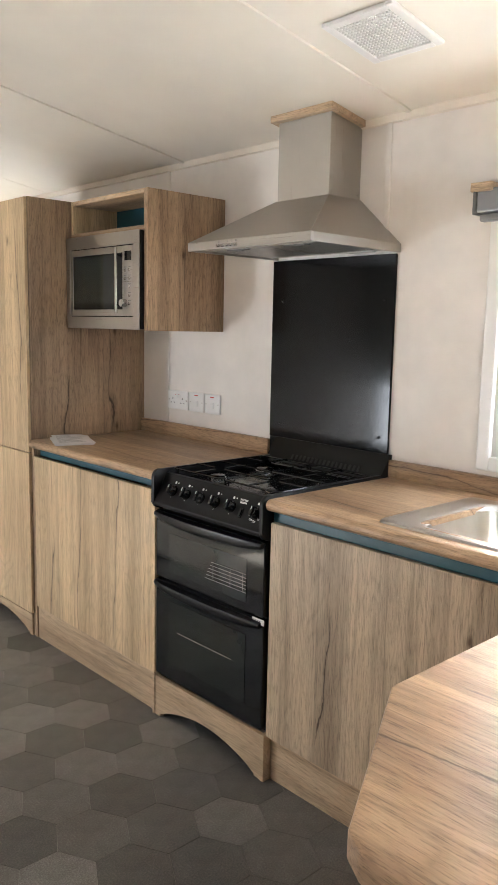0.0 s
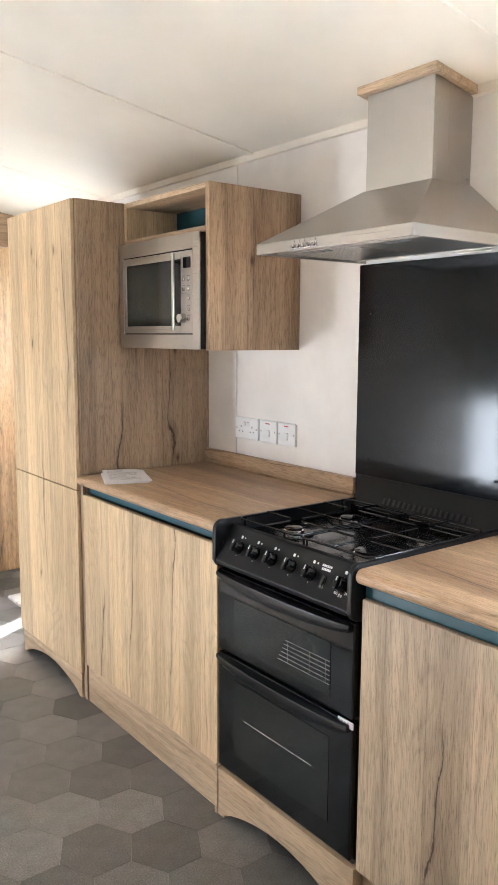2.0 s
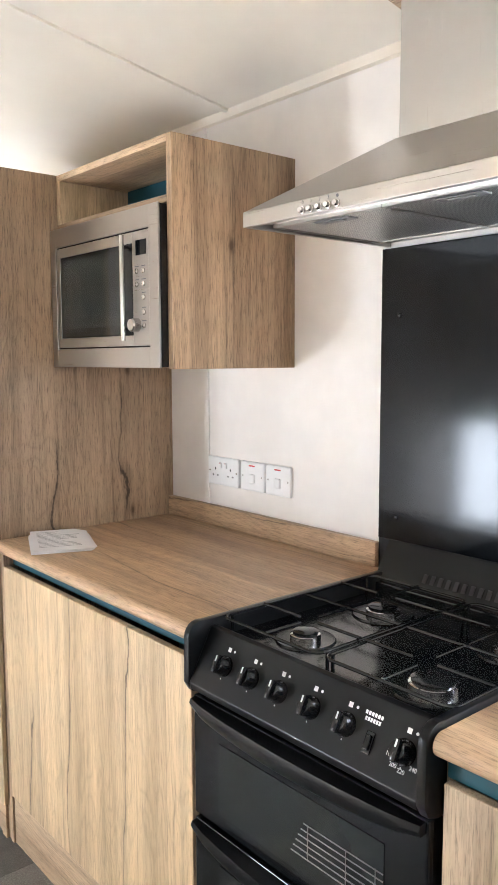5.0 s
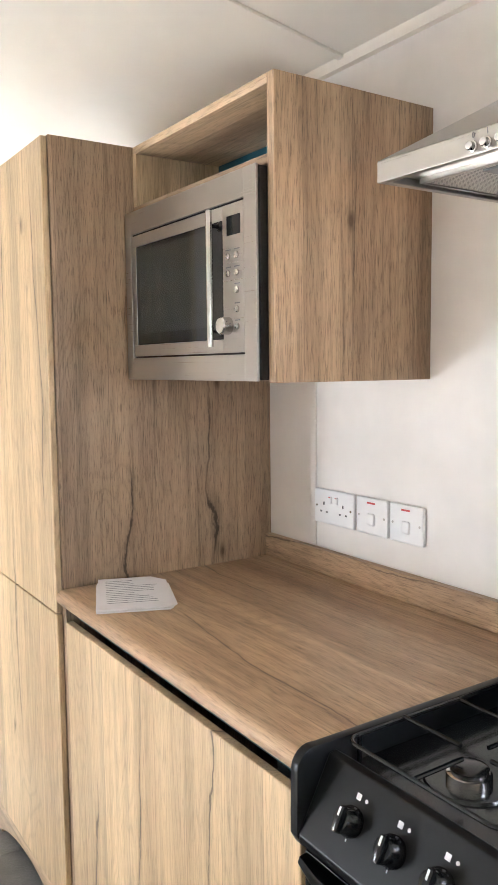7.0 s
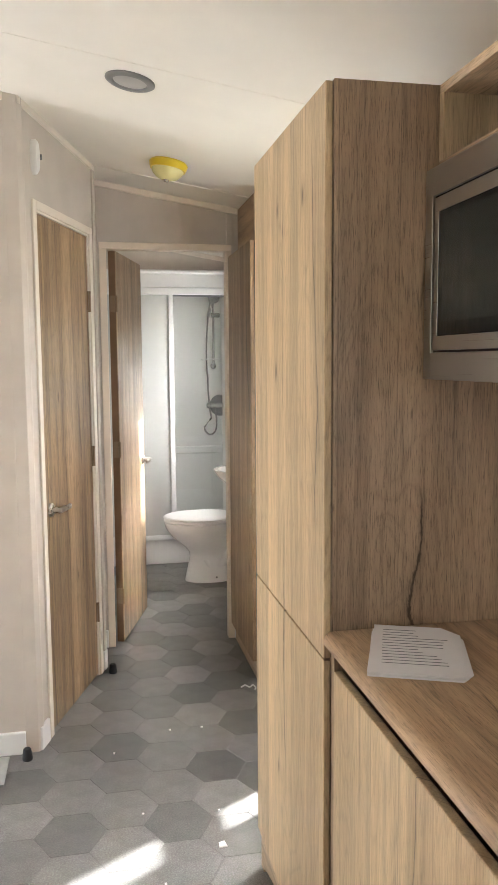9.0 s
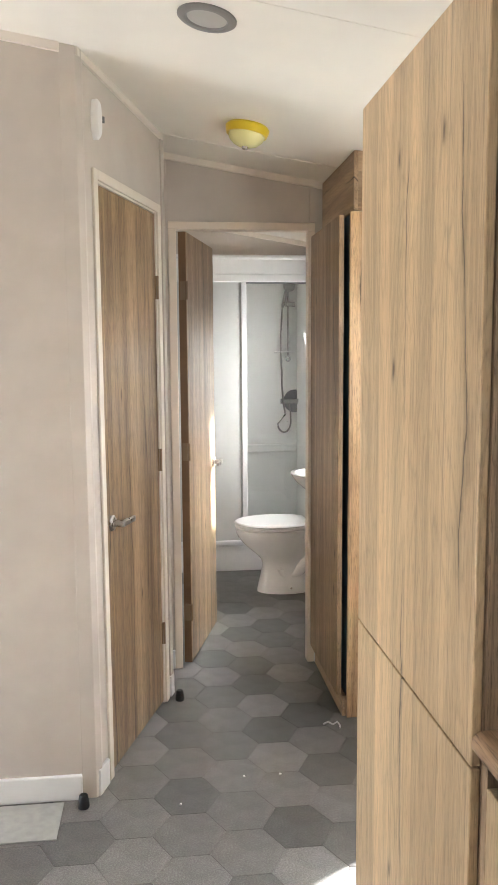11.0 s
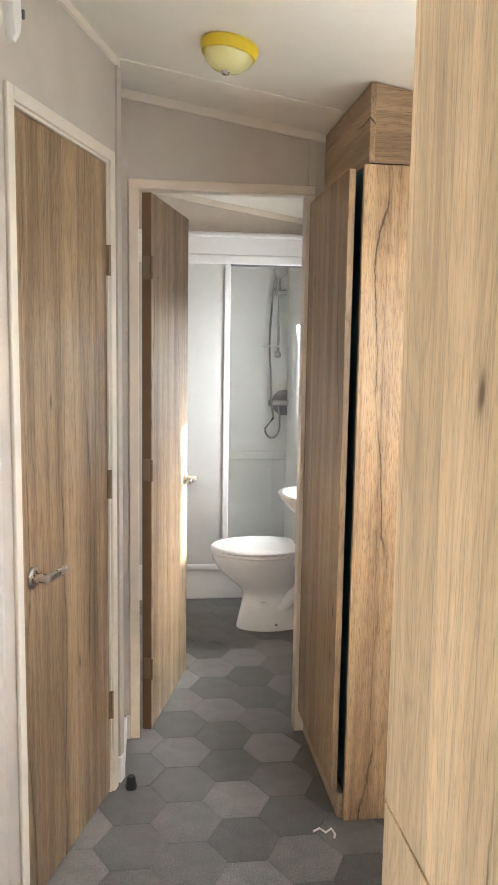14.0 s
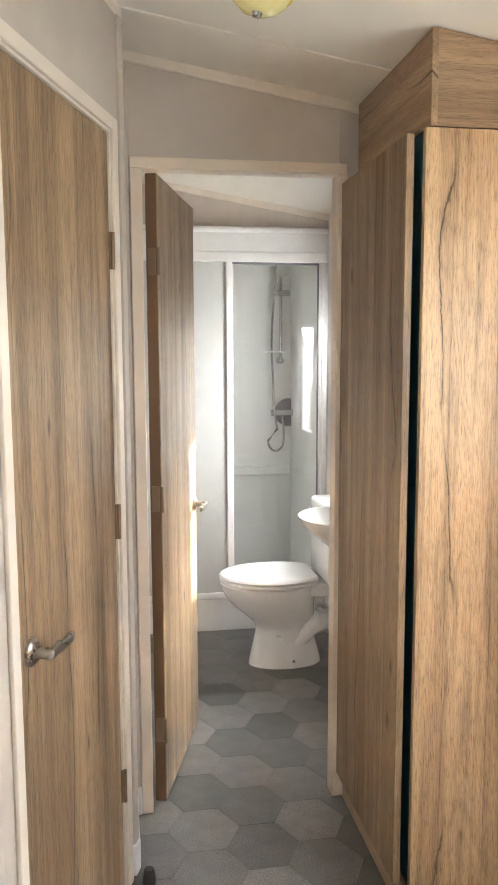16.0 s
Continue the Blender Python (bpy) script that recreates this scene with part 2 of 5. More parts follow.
def vinyl():
    m = Mat("slate_vinyl", 0.4)
    info = m.t.nodes.new("ShaderNodeObjectInfo").outputs["Random"]
    base = m.ramp(info, [(0.0, (0.096, 0.094, 0.091)), (0.4, (0.142, 0.138, 0.133)), (0.75, (0.18, 0.175, 0.169)), (1.0, (0.225, 0.219, 0.211))])
    grain = m.noise(m.coords(), 190.0, 6.0, 0.85)
    cloud = m.noise(m.coords(), 16.0, 4.0, 0.6)
    col = m.mix(0.75, base, m.ramp(grain, [(0.32, grey(0.35)), (0.5, grey(0.95)), (0.68, grey(1.9))]), "MULTIPLY")
    col = m.mix(0.6, col, m.ramp(cloud, [(0.3, grey(0.72)), (0.7, grey(1.25))]), "MULTIPLY")
    m.put("Base Color", col)
    m.put("Roughness", m.math("ADD", m.math("MULTIPLY", grain, 0.18), 0.30))
    m.bump(grain, 0.12, 0.0008)
    return m.m


VINYL = vinyl()


def glass(name, rough=0.0, tint=(1, 1, 1)):
    m = Mat(name, rough, 0.0, tint)
    m.put("Transmission Weight", 1.0)
    m.put("IOR", 1.45)
    return m.m


GLASS = glass("clear_glass")
FROST = plain("white_shower_board", (0.84, 0.84, 0.80), 0.38)
DIFFUSER = plain("frosted_diffuser", (0.8, 0.8, 0.78), 0.45)
UNLIT = plain("unlit_diffuser", (0.42, 0.40, 0.37), 0.4)
FILM = Mat("pale_yellow_film", 0.25, 0.0, (0.80, 0.74, 0.36)).m

# ---- mesh tools ----


class Mesh:
    """Collects shaped pieces into one mesh."""

    def __init__(self):
        self.bm = bmesh.new()

    def _take(self, tmp, m=None):
        if m is not None:
            bmesh.ops.transform(tmp, matrix=m, verts=tmp.verts)
        data = bpy.data.meshes.new("tmp")
        tmp.to_mesh(data)
        tmp.free()
        self.bm.from_mesh(data)
        bpy.data.meshes.remove(data)
        return self

    def box(self, x0, y0, z0, x1, y1, z1, bevel=0.0, seg=2, m=None):
        tmp = bmesh.new()
        bmesh.ops.create_cube(tmp, size=1.0)
        for v in tmp.verts:
            v.co = Vector(((x0 + x1) / 2 + v.co.x * abs(x1 - x0), (y0 + y1) / 2 + v.co.y * abs(y1 - y0), (z0 + z1) / 2 + v.co.z * abs(z1 - z0)))
        if bevel:
            bmesh.ops.bevel(tmp, geom=tmp.edges[:], offset=bevel, segments=seg, profile=0.5, affect="EDGES")
        return self._take(tmp, m)

    def prism(self, pts, axis, lo, hi, bevel=0.0, m=None):
        """Extrudes a polygon of (u, v) along axis: 0 gives (y, z), 1 gives (x, z), 2 gives (x, y)."""
        tmp = bmesh.new()
        def place(u, v, w):
            return ((w, u, v), (u, w, v), (u, v, w))[axis]
        a = [tmp.verts.new(place(u, v, lo)) for u, v in pts]
        b = [tmp.verts.new(place(u, v, hi)) for u, v in pts]
        n = len(pts)
        tmp.faces.new(a)
        tmp.faces.new(b[::-1])
        for i in range(n):
            tmp.faces.new((a[i], b[i], b[(i + 1) % n], a[(i + 1) % n]))
        bmesh.ops.recalc_face_normals(tmp, faces=tmp.faces)
        if bevel:
            bmesh.ops.bevel(tmp, geom=tmp.edges[:], offset=bevel, segments=2, profile=0.5, affect="EDGES")
        return self._take(tmp, m)

    def lathe(self, profile, m, n=28):
        """Turns (radius, height) round z, then moves it by m."""
        tmp = bmesh.new()
        rings = []
        for r, h in profile:
            rings.append([tmp.verts.new((r * math.cos(2 * math.pi * i / n), r * math.sin(2 * math.pi * i / n), h)) for i in range(n)])
        for p, q in zip(rings, rings[1:]):
            for i in range(n):
                tmp.faces.new((p[i], p[(i + 1) % n], q[(i + 1) % n], q[i]))
        tmp.faces.new(rings[0][::-1])
        tmp.faces.new(rings[-1])
        bmesh.ops.recalc_face_normals(tmp, faces=tmp.faces)
        return self._take(tmp, m)

    def tube(self, pts, r, n=8):
        """A round bar through the points."""
        tmp = bmesh.new()
        pts = [Vector(p) for p in pts]
        rings = []
        for i, p in enumerate(pts):
            d = (pts[min(i + 1, len(pts) - 1)] - pts[max(i - 1, 0)]).normalized()
            side = d.cross(Vector((0, 0, 1)) if abs(d.z) < 0.9 else Vector((1, 0, 0))).normalized()
            up = d.cross(side)
            rings.append([tmp.verts.new(p + r * (side * math.cos(2 * math.pi * k / n) + up * math.sin(2 * math.pi * k / n))) for k in range(n)])
        for p, q in zip(rings, rings[1:]):
            for k in range(n):
                tmp.faces.new((p[k], p[(k + 1) % n], q[(k + 1) % n], q[k]))
        tmp.faces.new(rings[0][::-1])
        tmp.faces.new(rings[-1])
        bmesh.ops.recalc_face_normals(tmp, faces=tmp.faces)
        return self._take(tmp)

    def rings(self, loops, closed=True):
        """Skins loops of equal length, capped at both ends."""
        tmp = bmesh.new()
        rows = [[tmp.verts.new(p) for p in loop] for loop in loops]
        n = len(rows[0])
        for p, q in zip(rows, rows[1:]):
            for k in range(n):
                tmp.faces.new((p[k], p[(k + 1) % n], q[(k + 1) % n], q[k]))
        if closed:
            tmp.faces.new(rows[0][::-1])
            tmp.faces.new(rows[-1])
        bmesh.ops.recalc_face_normals(tmp, faces=tmp.faces)
        return self._take(tmp)

    def done(self, name, mat, parent=None, smooth=False, label="", kind="", category=""):
        data = bpy.data.meshes.new(name)
        self.bm.to_mesh(data)
        self.bm.free()
        data.materials.append(mat)
        if smooth:
            data.polygons.foreach_set("use_smooth", [True] * len(data.polygons))
            data.set_sharp_from_angle(angle=radians(38))
        ob = new(name, data)
        if parent is not None:
            ob.parent = parent
            ob.matrix_parent_inverse = Matrix.Translation(-parent_base(parent))
        return tagged(ob, label, category, "", kind)


def parent_base(ob):
    return Vector(ob.location)


def thing(name, base, label, category, group=""):
    ob = new(name)
    ob.empty_display_size = 0.1
    ob.location = base
    return tagged(ob, label, category, group)


def structure(ob, label):
    return tagged(ob, label, "", "", "structure")


def text_mesh(body, size, m, mat, parent, name="lettering"):
    """Flat lettering as a thin mesh."""
    cu = bpy.data.curves.new("text", "FONT")
    cu.body, cu.size, cu.extrude, cu.align_x, cu.align_y = body, size, 0.0002, "CENTER", "CENTER"
    tmp = bpy.data.objects.new("text", cu)
    data = bpy.data.meshes.new_from_object(tmp)
    bpy.data.objects.remove(tmp)
    data.materials.clear()
    data.materials.append(mat)
    data.transform(m)
    ob = new(name, data)
    ob.parent = parent
    ob.matrix_parent_inverse = Matrix.Translation(-parent_base(parent))
    return ob


def ceil_z(x):
    return 2.30 - 0.165 * (x - 1.19) if x > 0.36 else 2.30 - 0.165 * (0.36 - 1.19) - 0.165 * (0.36 - x)


def arc(cx, cy, r, a0, a1, n=6):
    return [(cx + r * math.cos(radians(a0 + (a1 - a0) * i / n)), cy + r * math.sin(radians(a0 + (a1 - a0) * i / n))) for i in range(n + 1)]


# Faces towards -x: local x runs along -y, local y up
FACE_W = Matrix(((0, 0, -1, 0), (-1, 0, 0, 0), (0, 1, 0, 0), (0, 0, 0, 1)))

# ---- large structure ----
WX = 2.215            # kitchen wall face
TH = 0.07

# ground outside
g = Mesh().box(-300, -300, -0.62, 300, 300, -0.6).done("ground", GRASS)
structure(g, "flat green grass round the caravan")

# floor deck, and an unseen pale lounge covering added to bounce light upward
fl = Mesh().box(-1.45, -2.25, -0.08, WX + TH, 8.1, -0.003).done("floor", GROUT)
structure(fl, "slate-grey hexagon-patterned vinyl floor")
ct = Mesh().box(-1.44, 2.1, 0.0, 0.42, 4.62, 0.012, 0.004).done("carpet", BOUNCE_SHEET)
structure(ct, "unseen pale beige lounge floor covering added to bounce light upward")


def wall_x(name, x0, x1, y0, y1, top, mat, label, holes=()):
    """A wall along y with rectangular openings (y0, y1, z0, z1)."""
    m = Mesh()
    ys = sorted({y0, y1, *[h[0] for h in holes], *[h[1] for h in holes]})
    for a, b in zip(ys, ys[1:]):
        cut = [h for h in holes if h[0] <= a and h[1] >= b]
        if cut:
            _, _, za, zb = cut[0]
            if za > 0:
                m.box(x0, a, 0, x1, b, za)
            m.box(x0, a, zb, x1, b, top)
        else:
            m.box(x0, a, 0, x1, b, top)
    return structure(m.done(name, mat), label)


def wall_y(name, y0, y1, x0, x1, mat, label, holes=(), z0=0.0):
    """A wall along x whose top follows the sloping ceiling; openings (x0, x1, z0, z1)."""
    m = Mesh()
    xs = sorted({x0, x1, *[h[0] for h in holes], *[h[1] for h in holes], *([0.36] if x0 < 0.36 < x1 else [])})
    for a, b in zip(xs, xs[1:]):
        cut = [h for h in holes if h[0] <= a and h[1] >= b]
        lo = z0
        if cut:
            if cut[0][2] > 0:
                m.box(a, y0, 0, b, y1, cut[0][2])
            lo = cut[0][3]
        m.prism([(a, lo), (b, lo), (b, ceil_z(b) + 0.03), (a, ceil_z(a) + 0.03)], 1, y0, y1)
    return structure(m.done(name, mat), label)


KW = (0.16, 1.33, 1.02, 1.745)      # kitchen window
ED = (4.05, 4.95, 0.04, 1.98)       # entrance door
BW = (6.56, 6.98, 0.95, 1.65)       # bathroom window
wall_x("wall_east", WX, WX + TH, -2.2, 5.70, ceil_z(WX) + 0.03, WALL, "pale textured wallpaper outer wall", (KW, ED))
wall_x("wall_bathroom_east", WX + 0.0, WX + TH, 5.70, 8.1, ceil_z(WX) + 0.03, WHITE, "white bathroom outer wall with a window", (BW,))
# invented low opening, out of view, placed for the splashback reflection
PD = (3.98, 4.60, 0.03, 1.10)
wall_x("wall_west", -1.52, -1.45, -2.2, 8.1, ceil_z(-1.45) + 0.03, WALL, "pale outer wall with an added low glazed opening", (PD,))
wall_y("wall_south", -2.3, -2.2, -1.45, WX, WALL, "pale end wall with a wide window", ((-1.1, 0.9, 0.75, 1.95),))
wall_y("wall_lounge", 4.64, 4.70, -1.45, 0.895, WALL_HALL, "greige textured wallpaper partition wall")
wall_y("wall_north", 5.66, 5.71, 1.15, WX, WALL_HALL, "greige wallpaper wall round the bathroom doorway", ((1.241, 1.840, 0, 1.986),))
wall_y("wall_bathroom_west", 5.71, 5.76, -1.45, 1.2, WALL_HALL, "plain partition wall")
bwl = Mesh().box(0.70, 5.76, 0, 0.75, 8.05, 2.5).done("wall_bathroom_side", WALL_HALL)
structure(bwl, "greige bathroom side wall")
wall_y("wall_bathroom_north", 8.02, 8.1, -1.45, WX, WHITE, "white end wall")

# angled partition with a door opening
A0, A1 = Vector((0.938, 4.64, 0)), Vector((1.19, 5.387, 0))
ADIR = (A1 - A0).normalized()
ALEN = (A1 - A0).length
ANG = math.atan2(ADIR.y, ADIR.x)
AM = Matrix.Translation(A0) @ Matrix.Rotation(ANG, 4, "Z")     # local x along the wall, -y towards the corridor
D0, D1, DH = 0.125, 0.715, 1.992                               # door opening along the wall


def angled_top(s):
    return ceil_z((AM @ Vector((s, 0, 0))).x) + 0.02


aw = Mesh()
for a, b, lo in ((0, D0, 0), (D0, D1, DH), (D1, ALEN, 0)):
    aw.prism([(a, lo), (b, lo), (b, angled_top(b)), (a, angled_top(a))], 1, 0.0, 0.05, m=AM)
structure(aw.done("wall_angled", WALL_HALL), "angled greige wallpaper wall with an oak door")
sw = Mesh().prism([(5.387, 0), (5.66, 0), (5.66, ceil_z(1.19) + 0.02), (5.387, ceil_z(1.19) + 0.02)], 0, 1.14, 1.19)
structure(sw.done("wall_stub", WALL_HALL), "short greige wallpaper return wall")
# pilaster strip on the corner
pil = Mesh().prism([(0.893, 4.634), (0.938, 4.634), (0.955, 4.655), (0.955, 4.70), (0.893, 4.70)], 2, 0, ceil_z(0.9), 0.002)
structure(pil.done("corner_trim", WALL_HALL), "wallpapered corner strip")

# ceiling: two slopes with thin battens over the panel seams
ce = Mesh()
ce.prism([(0.36, ceil_z(0.36)), (WX + TH, ceil_z(WX + TH)), (WX + TH, ceil_z(WX + TH) + 0.05), (0.36, ceil_z(0.36) + 0.05)], 1, -2.3, 8.1)
ce.prism([(-1.52, ceil_z(-1.52)), (0.36, ceil_z(0.36)), (0.36, ceil_z(0.36) + 0.05), (-1.52, ceil_z(-1.52) + 0.05)], 1, -2.3, 8.1)
structure(ce.done("ceiling", CEILING), "cream sloping caravan ceiling panels")


def ceiling_strip(y, w, d, x0=0.36, x1=WX, mat=CEILING):
    m = Mesh().prism([(x0, ceil_z(x0) + 0.002), (x1, ceil_z(x1) + 0.002), (x1, ceil_z(x1) - d), (x0, ceil_z(x0) - d)], 1, y - w / 2, y + w / 2, 0.0015)
    return structure(m.done("ceiling_batten", mat), "thin cream batten over a ceiling seam")


ceiling_strip(1.69, 0.018, 0.007)
ceiling_strip(2.895, 0.018, 0.007)
ceiling_strip(4.115, 0.003, 0.0015)
ceiling_strip(5.372, 0.006, 0.004, 1.19, WX)
ceiling_strip(0.48, 0.018, 0.007)

# cornices
def cornice_x(x, y0, y1, side):
    z = ceil_z(x)
    m = Mesh().prism([(x, z + 0.004), (x + side * 0.012, z + 0.002), (x + side * 0.010, z - 0.022), (x, z - 0.026)], 1, y0, y1)
    return structure(m.done("cornice", TRIM), "cream cornice strip along the ceiling")


cornice_x(WX, -2.2, 5.08, -1)
ncr = Mesh().prism([(1.19, ceil_z(1.19) + 0.003), (WX, ceil_z(WX) + 0.003), (WX, ceil_z(WX) - 0.028), (1.19, ceil_z(1.19) - 0.028)], 1, 5.646, 5.66, 0.003)
structure(ncr.done("cornice", TRIM), "cream cornice strip along the ceiling")
lcr = Mesh().prism([(-1.45, ceil_z(-1.45)), (0.36, ceil_z(0.36)), (0.895, ceil_z(0.895)), (0.895, ceil_z(0.895) - 0.026), (0.36, ceil_z(0.36) - 0.026), (-1.45, ceil_z(-1.45) - 0.026)], 1, 4.628, 4.64)
structure(lcr.done("cornice", TRIM), "cream cornice strip along the ceiling")
acr = Mesh().prism([(0, angled_top(0) - 0.018), (ALEN, angled_top(ALEN) - 0.018), (ALEN, angled_top(ALEN) - 0.044), (0, angled_top(0) - 0.044)], 1, -0.010, 0.0, m=AM)
structure(acr.done("cornice", TRIM), "cream cornice strip along the ceiling")

# wall seam strips
for y, z0 in ((1.772, 1.69), (3.010, 0.97)):
    st = Mesh().box(WX - 0.005, y - 0.011, z0, WX + 0.001, y + 0.011, ceil_z(WX) - 0.02, 0.002).done("wall_seam_strip", WALL)
    structure(st, "pale strip over a wallpaper seam")
st = Mesh().box(1.19, 5.655, 0.09, 1.212, 5.6605, ceil_z(1.2) - 0.03, 0.002).done("wall_seam_strip", WALL_HALL)
structure(st, "greige strip in the wall corner")
st = Mesh().box(1.838, 5.655, 2.012, 1.868, 5.6605, ceil_z(1.86) - 0.03, 0.002).done("wall_seam_strip", WALL_HALL)
structure(st, "greige strip over a wallpaper seam")
st = Mesh().box(ALEN - 0.02, -0.008, 0.0, ALEN + 0.012, 0.0, ceil_z(1.19) - 0.02, 0.002, m=AM).done("corner_trim", WALL_HALL)
structure(st, "greige strip on the wall corner")

# latch keeps on the return wall
for z in (1.86, 1.13):
    kp = Mesh().box(1.189, 5.44, z, 1.197, 5.475, z + 0.075, 0.002).done("latch_keep", PLASTIC)
    structure(kp, "small white latch keep on the return wall")

# skirting boards
def skirting(m):
    return structure(m.done("baseboard", WHITE), "white painted skirting board")


skirting(Mesh().box(-1.45, 4.625, 0.0, 0.893, 4.64, 0.085, 0.004))
skirting(Mesh().box(0.004, -0.013, 0.0, 0.085, 0.0, 0.09, 0.004, m=AM))
skirting(Mesh().box(ALEN - 0.028, -0.013, 0.0, ALEN + 0.013, 0.0, 0.09, 0.004, m=AM))
skirting(Mesh().box(1.19, 5.40, 0.0, 1.203, 5.646, 0.09, 0.004))
skirting(Mesh().box(1.20, 5.645, 0.0, 1.215, 5.66, 0.09, 0.004))
skirting(Mesh().box(1.862, 5.645, 0.0, 1.88, 5.66, 0.09, 0.004))


# ---- windows and outer doors ----
def window_in_x(name, x, y0, y1, z0, z1, inner, mullions=(), f=0.045, label="white plastic window with clear glass"):
    """A framed window standing in a wall along y; inner is the side of the room (+1 or -1)."""
    w = structure(new(name), label)
    w.location = (x, (y0 + y1) / 2, z0)
    fr = Mesh()
    xa, xb = x - 0.03, x + 0.03
    fr.box(xa, y0, z0, xb, y0 + f, z1, 0.006).box(xa, y1 - f, z0, xb, y1, z1, 0.006)
    fr.box(xa, y0 + f, z0, xb, y1 - f, z0 + f, 0.006).box(xa, y0 + f, z1 - f, xb, y1 - f, z1, 0.006)
    for c in mullions:
        fr.box(xa, c - f / 2, z0 + f, xb, c + f / 2, z1 - f, 0.006)
    fr.done("frame", WHITE, w)
    p = Mesh().box(x - 0.004, y0 + f * 0.8, z0 + f * 0.8, x + 0.004, y1 - f * 0.8, z1 - f * 0.8).done("pane", GLASS, w)
    p.visible_shadow = False
    tr = Mesh()
    i0, i1 = (x + inner * 0.035, x + inner * 0.055)
    t = 0.035
    lo, hi = min(i0, i1), max(i0, i1)
    tr.box(lo, y0 - t, z0 - t, hi, y0 + 0.01, z1 + t, 0.004).box(lo, y1 - 0.01, z0 - t, hi, y1 + t, z1 + t, 0.004)
    tr.box(lo, y0 + 0.01, z0 - t, hi, y1 - 0.01, z0 + 0.01, 0.004).box(lo, y0 + 0.01, z1 - 0.01, hi, y1 - 0.01, z1 + t, 0.004)
    tr.done("trim", WHITE, w)
    return w


window_in_x("window_1", WX + 0.04, *KW, -1, (0.75,))
window_in_x("window_2", WX + 0.04, *BW, -1, ())
window_in_x("door_3", -1.485, *PD, 1, (), 0.05, "white glazed patio doors to the terrace")
d4 = window_in_x("door_4", WX + 0.04, *ED, -1, (), 0.10, "white entrance door with small low glass lights")
leaf = Mesh()
LIGHTS = ((4.43, 4.55, 0.27, 0.44), (4.43, 4.56, 0.55, 0.74), (4.15, 4.85, 1.30, 1.86))      # glazed openings in the leaf; the two low ones are added to cast sun streaks
ys = sorted({4.15, 4.85, *[q[0] for q in LIGHTS], *[q[1] for q in LIGHTS]})
for ya, yb in zip(ys, ys[1:]):
    z = 0.14
    for q in LIGHTS:
        if q[0] <= ya and q[1] >= yb:
            leaf.box(WX + 0.046, ya, z, WX + 0.068, yb, q[2])
            z = q[3]
    if z < 1.88:
        leaf.box(WX + 0.046, ya, z, WX + 0.068, yb, 1.88)
leaf.done("leaf", WHITE, d4)
ws = structure(new("window_3"), "wide white front window")
ws.location = (-0.1, -2.25, 0.75)
fr = Mesh()
for a, b, c, d in ((-1.1, -1.05, 0.75, 1.95), (0.85, 0.9, 0.75, 1.95), (-1.05, 0.85, 0.75, 0.80), (-1.05, 0.85, 1.90, 1.95), (-0.12, -0.07, 0.80, 1.90)):
    fr.box(a, -2.28, c, b, -2.22, d, 0.006)
fr.done("frame", WHITE, ws)
p = Mesh().box(-1.06, -2.254, 0.79, 0.86, -2.246, 1.91).done("pane", GLASS, ws)
p.visible_shadow = False

# roller blind cassette over the kitchen window
bl = thing("roller_blind", (WX - 0.03, 0.75, 1.75), "grey rolled-up roller blind cassette above the kitchen window", "blind")
Mesh().box(WX - 0.055, 0.10, 1.775, WX - 0.002, 1.395, 1.845, 0.006).done("cassette", ALU, bl)
Mesh().box(WX - 0.062, 1.392, 1.768, WX - 0.001, 1.404, 1.852, 0.005).done("end_cap", GREY_PLASTIC, bl)
Mesh().box(WX - 0.05, 0.11, 1.748, WX - 0.020, 1.385, 1.770, 0.006).done("bottom_rail", GREY_PLASTIC, bl)
Mesh().box(WX - 0.068, 1.34, 1.835, WX - 0.01, 1.41, 1.862, 0.003).done("bracket", OAK_EDGE, bl)


# ---- inner doors ----
def door_leaf(name_parent, length, height, m, z0=0.008, thick=0.035):
    Mesh().box(0, 0, z0, length, thick, height, 0.002, 1, m=m).done("leaf", OAK_DOOR, name_parent)
    Mesh().box(-0.0015, 0.002, z0 + 0.001, 0.0005, thick - 0.002, height - 0.001, m=m).done("hinge_edge", BROWN_EDGE, name_parent, label="dark brown door edge")


def lever(parent, m):
    """A round rose and a bent flat lever; local -y stands away from the door, the lever points along +x."""
    h = Mesh()
    r = m @ Matrix.Rotation(radians(90), 4, "X")
    h.lathe([(0.0, 0.0), (0.027, 0.0), (0.027, 0.006), (0.022, 0.011), (0.012, 0.012), (0.012, 0.045), (0.0, 0.045)], r, 24)
    h.box(-0.012, -0.052, -0.011, 0.050, -0.036, 0.011, 0.006, 3, m=m)
    h.box(0.040, -0.052, -0.010, 0.098, -0.040, 0.009, 0.004, 3, m=m)
    h.done("handle", NICKEL, parent, True, "brushed nickel lever handle on a round rose")


# closed door in the angled wall
d1 = structure(new("door_1"), "closed rustic oak door with a nickel lever")
d1.location = AM @ Vector(((D0 + D1) / 2, 0, 0))
Mesh().box(D0 + 0.012, 0.004, 0.008, D1 - 0.012, 0.039, DH - 0.012, 0.002, 1, m=AM).done("leaf", OAK_DOOR, d1)
fr = Mesh()
fr.box(D0 - 0.028, -0.010, 0, D0 + 0.004, 0.0, DH + 0.028, 0.003, m=AM).box(D1 - 0.004, -0.010, 0, D1 + 0.030, 0.0, DH + 0.028, 0.003, m=AM)
fr.box(D0 + 0.004, -0.010, DH - 0.004, D1 - 0.004, 0.0, DH + 0.028, 0.003, m=AM)
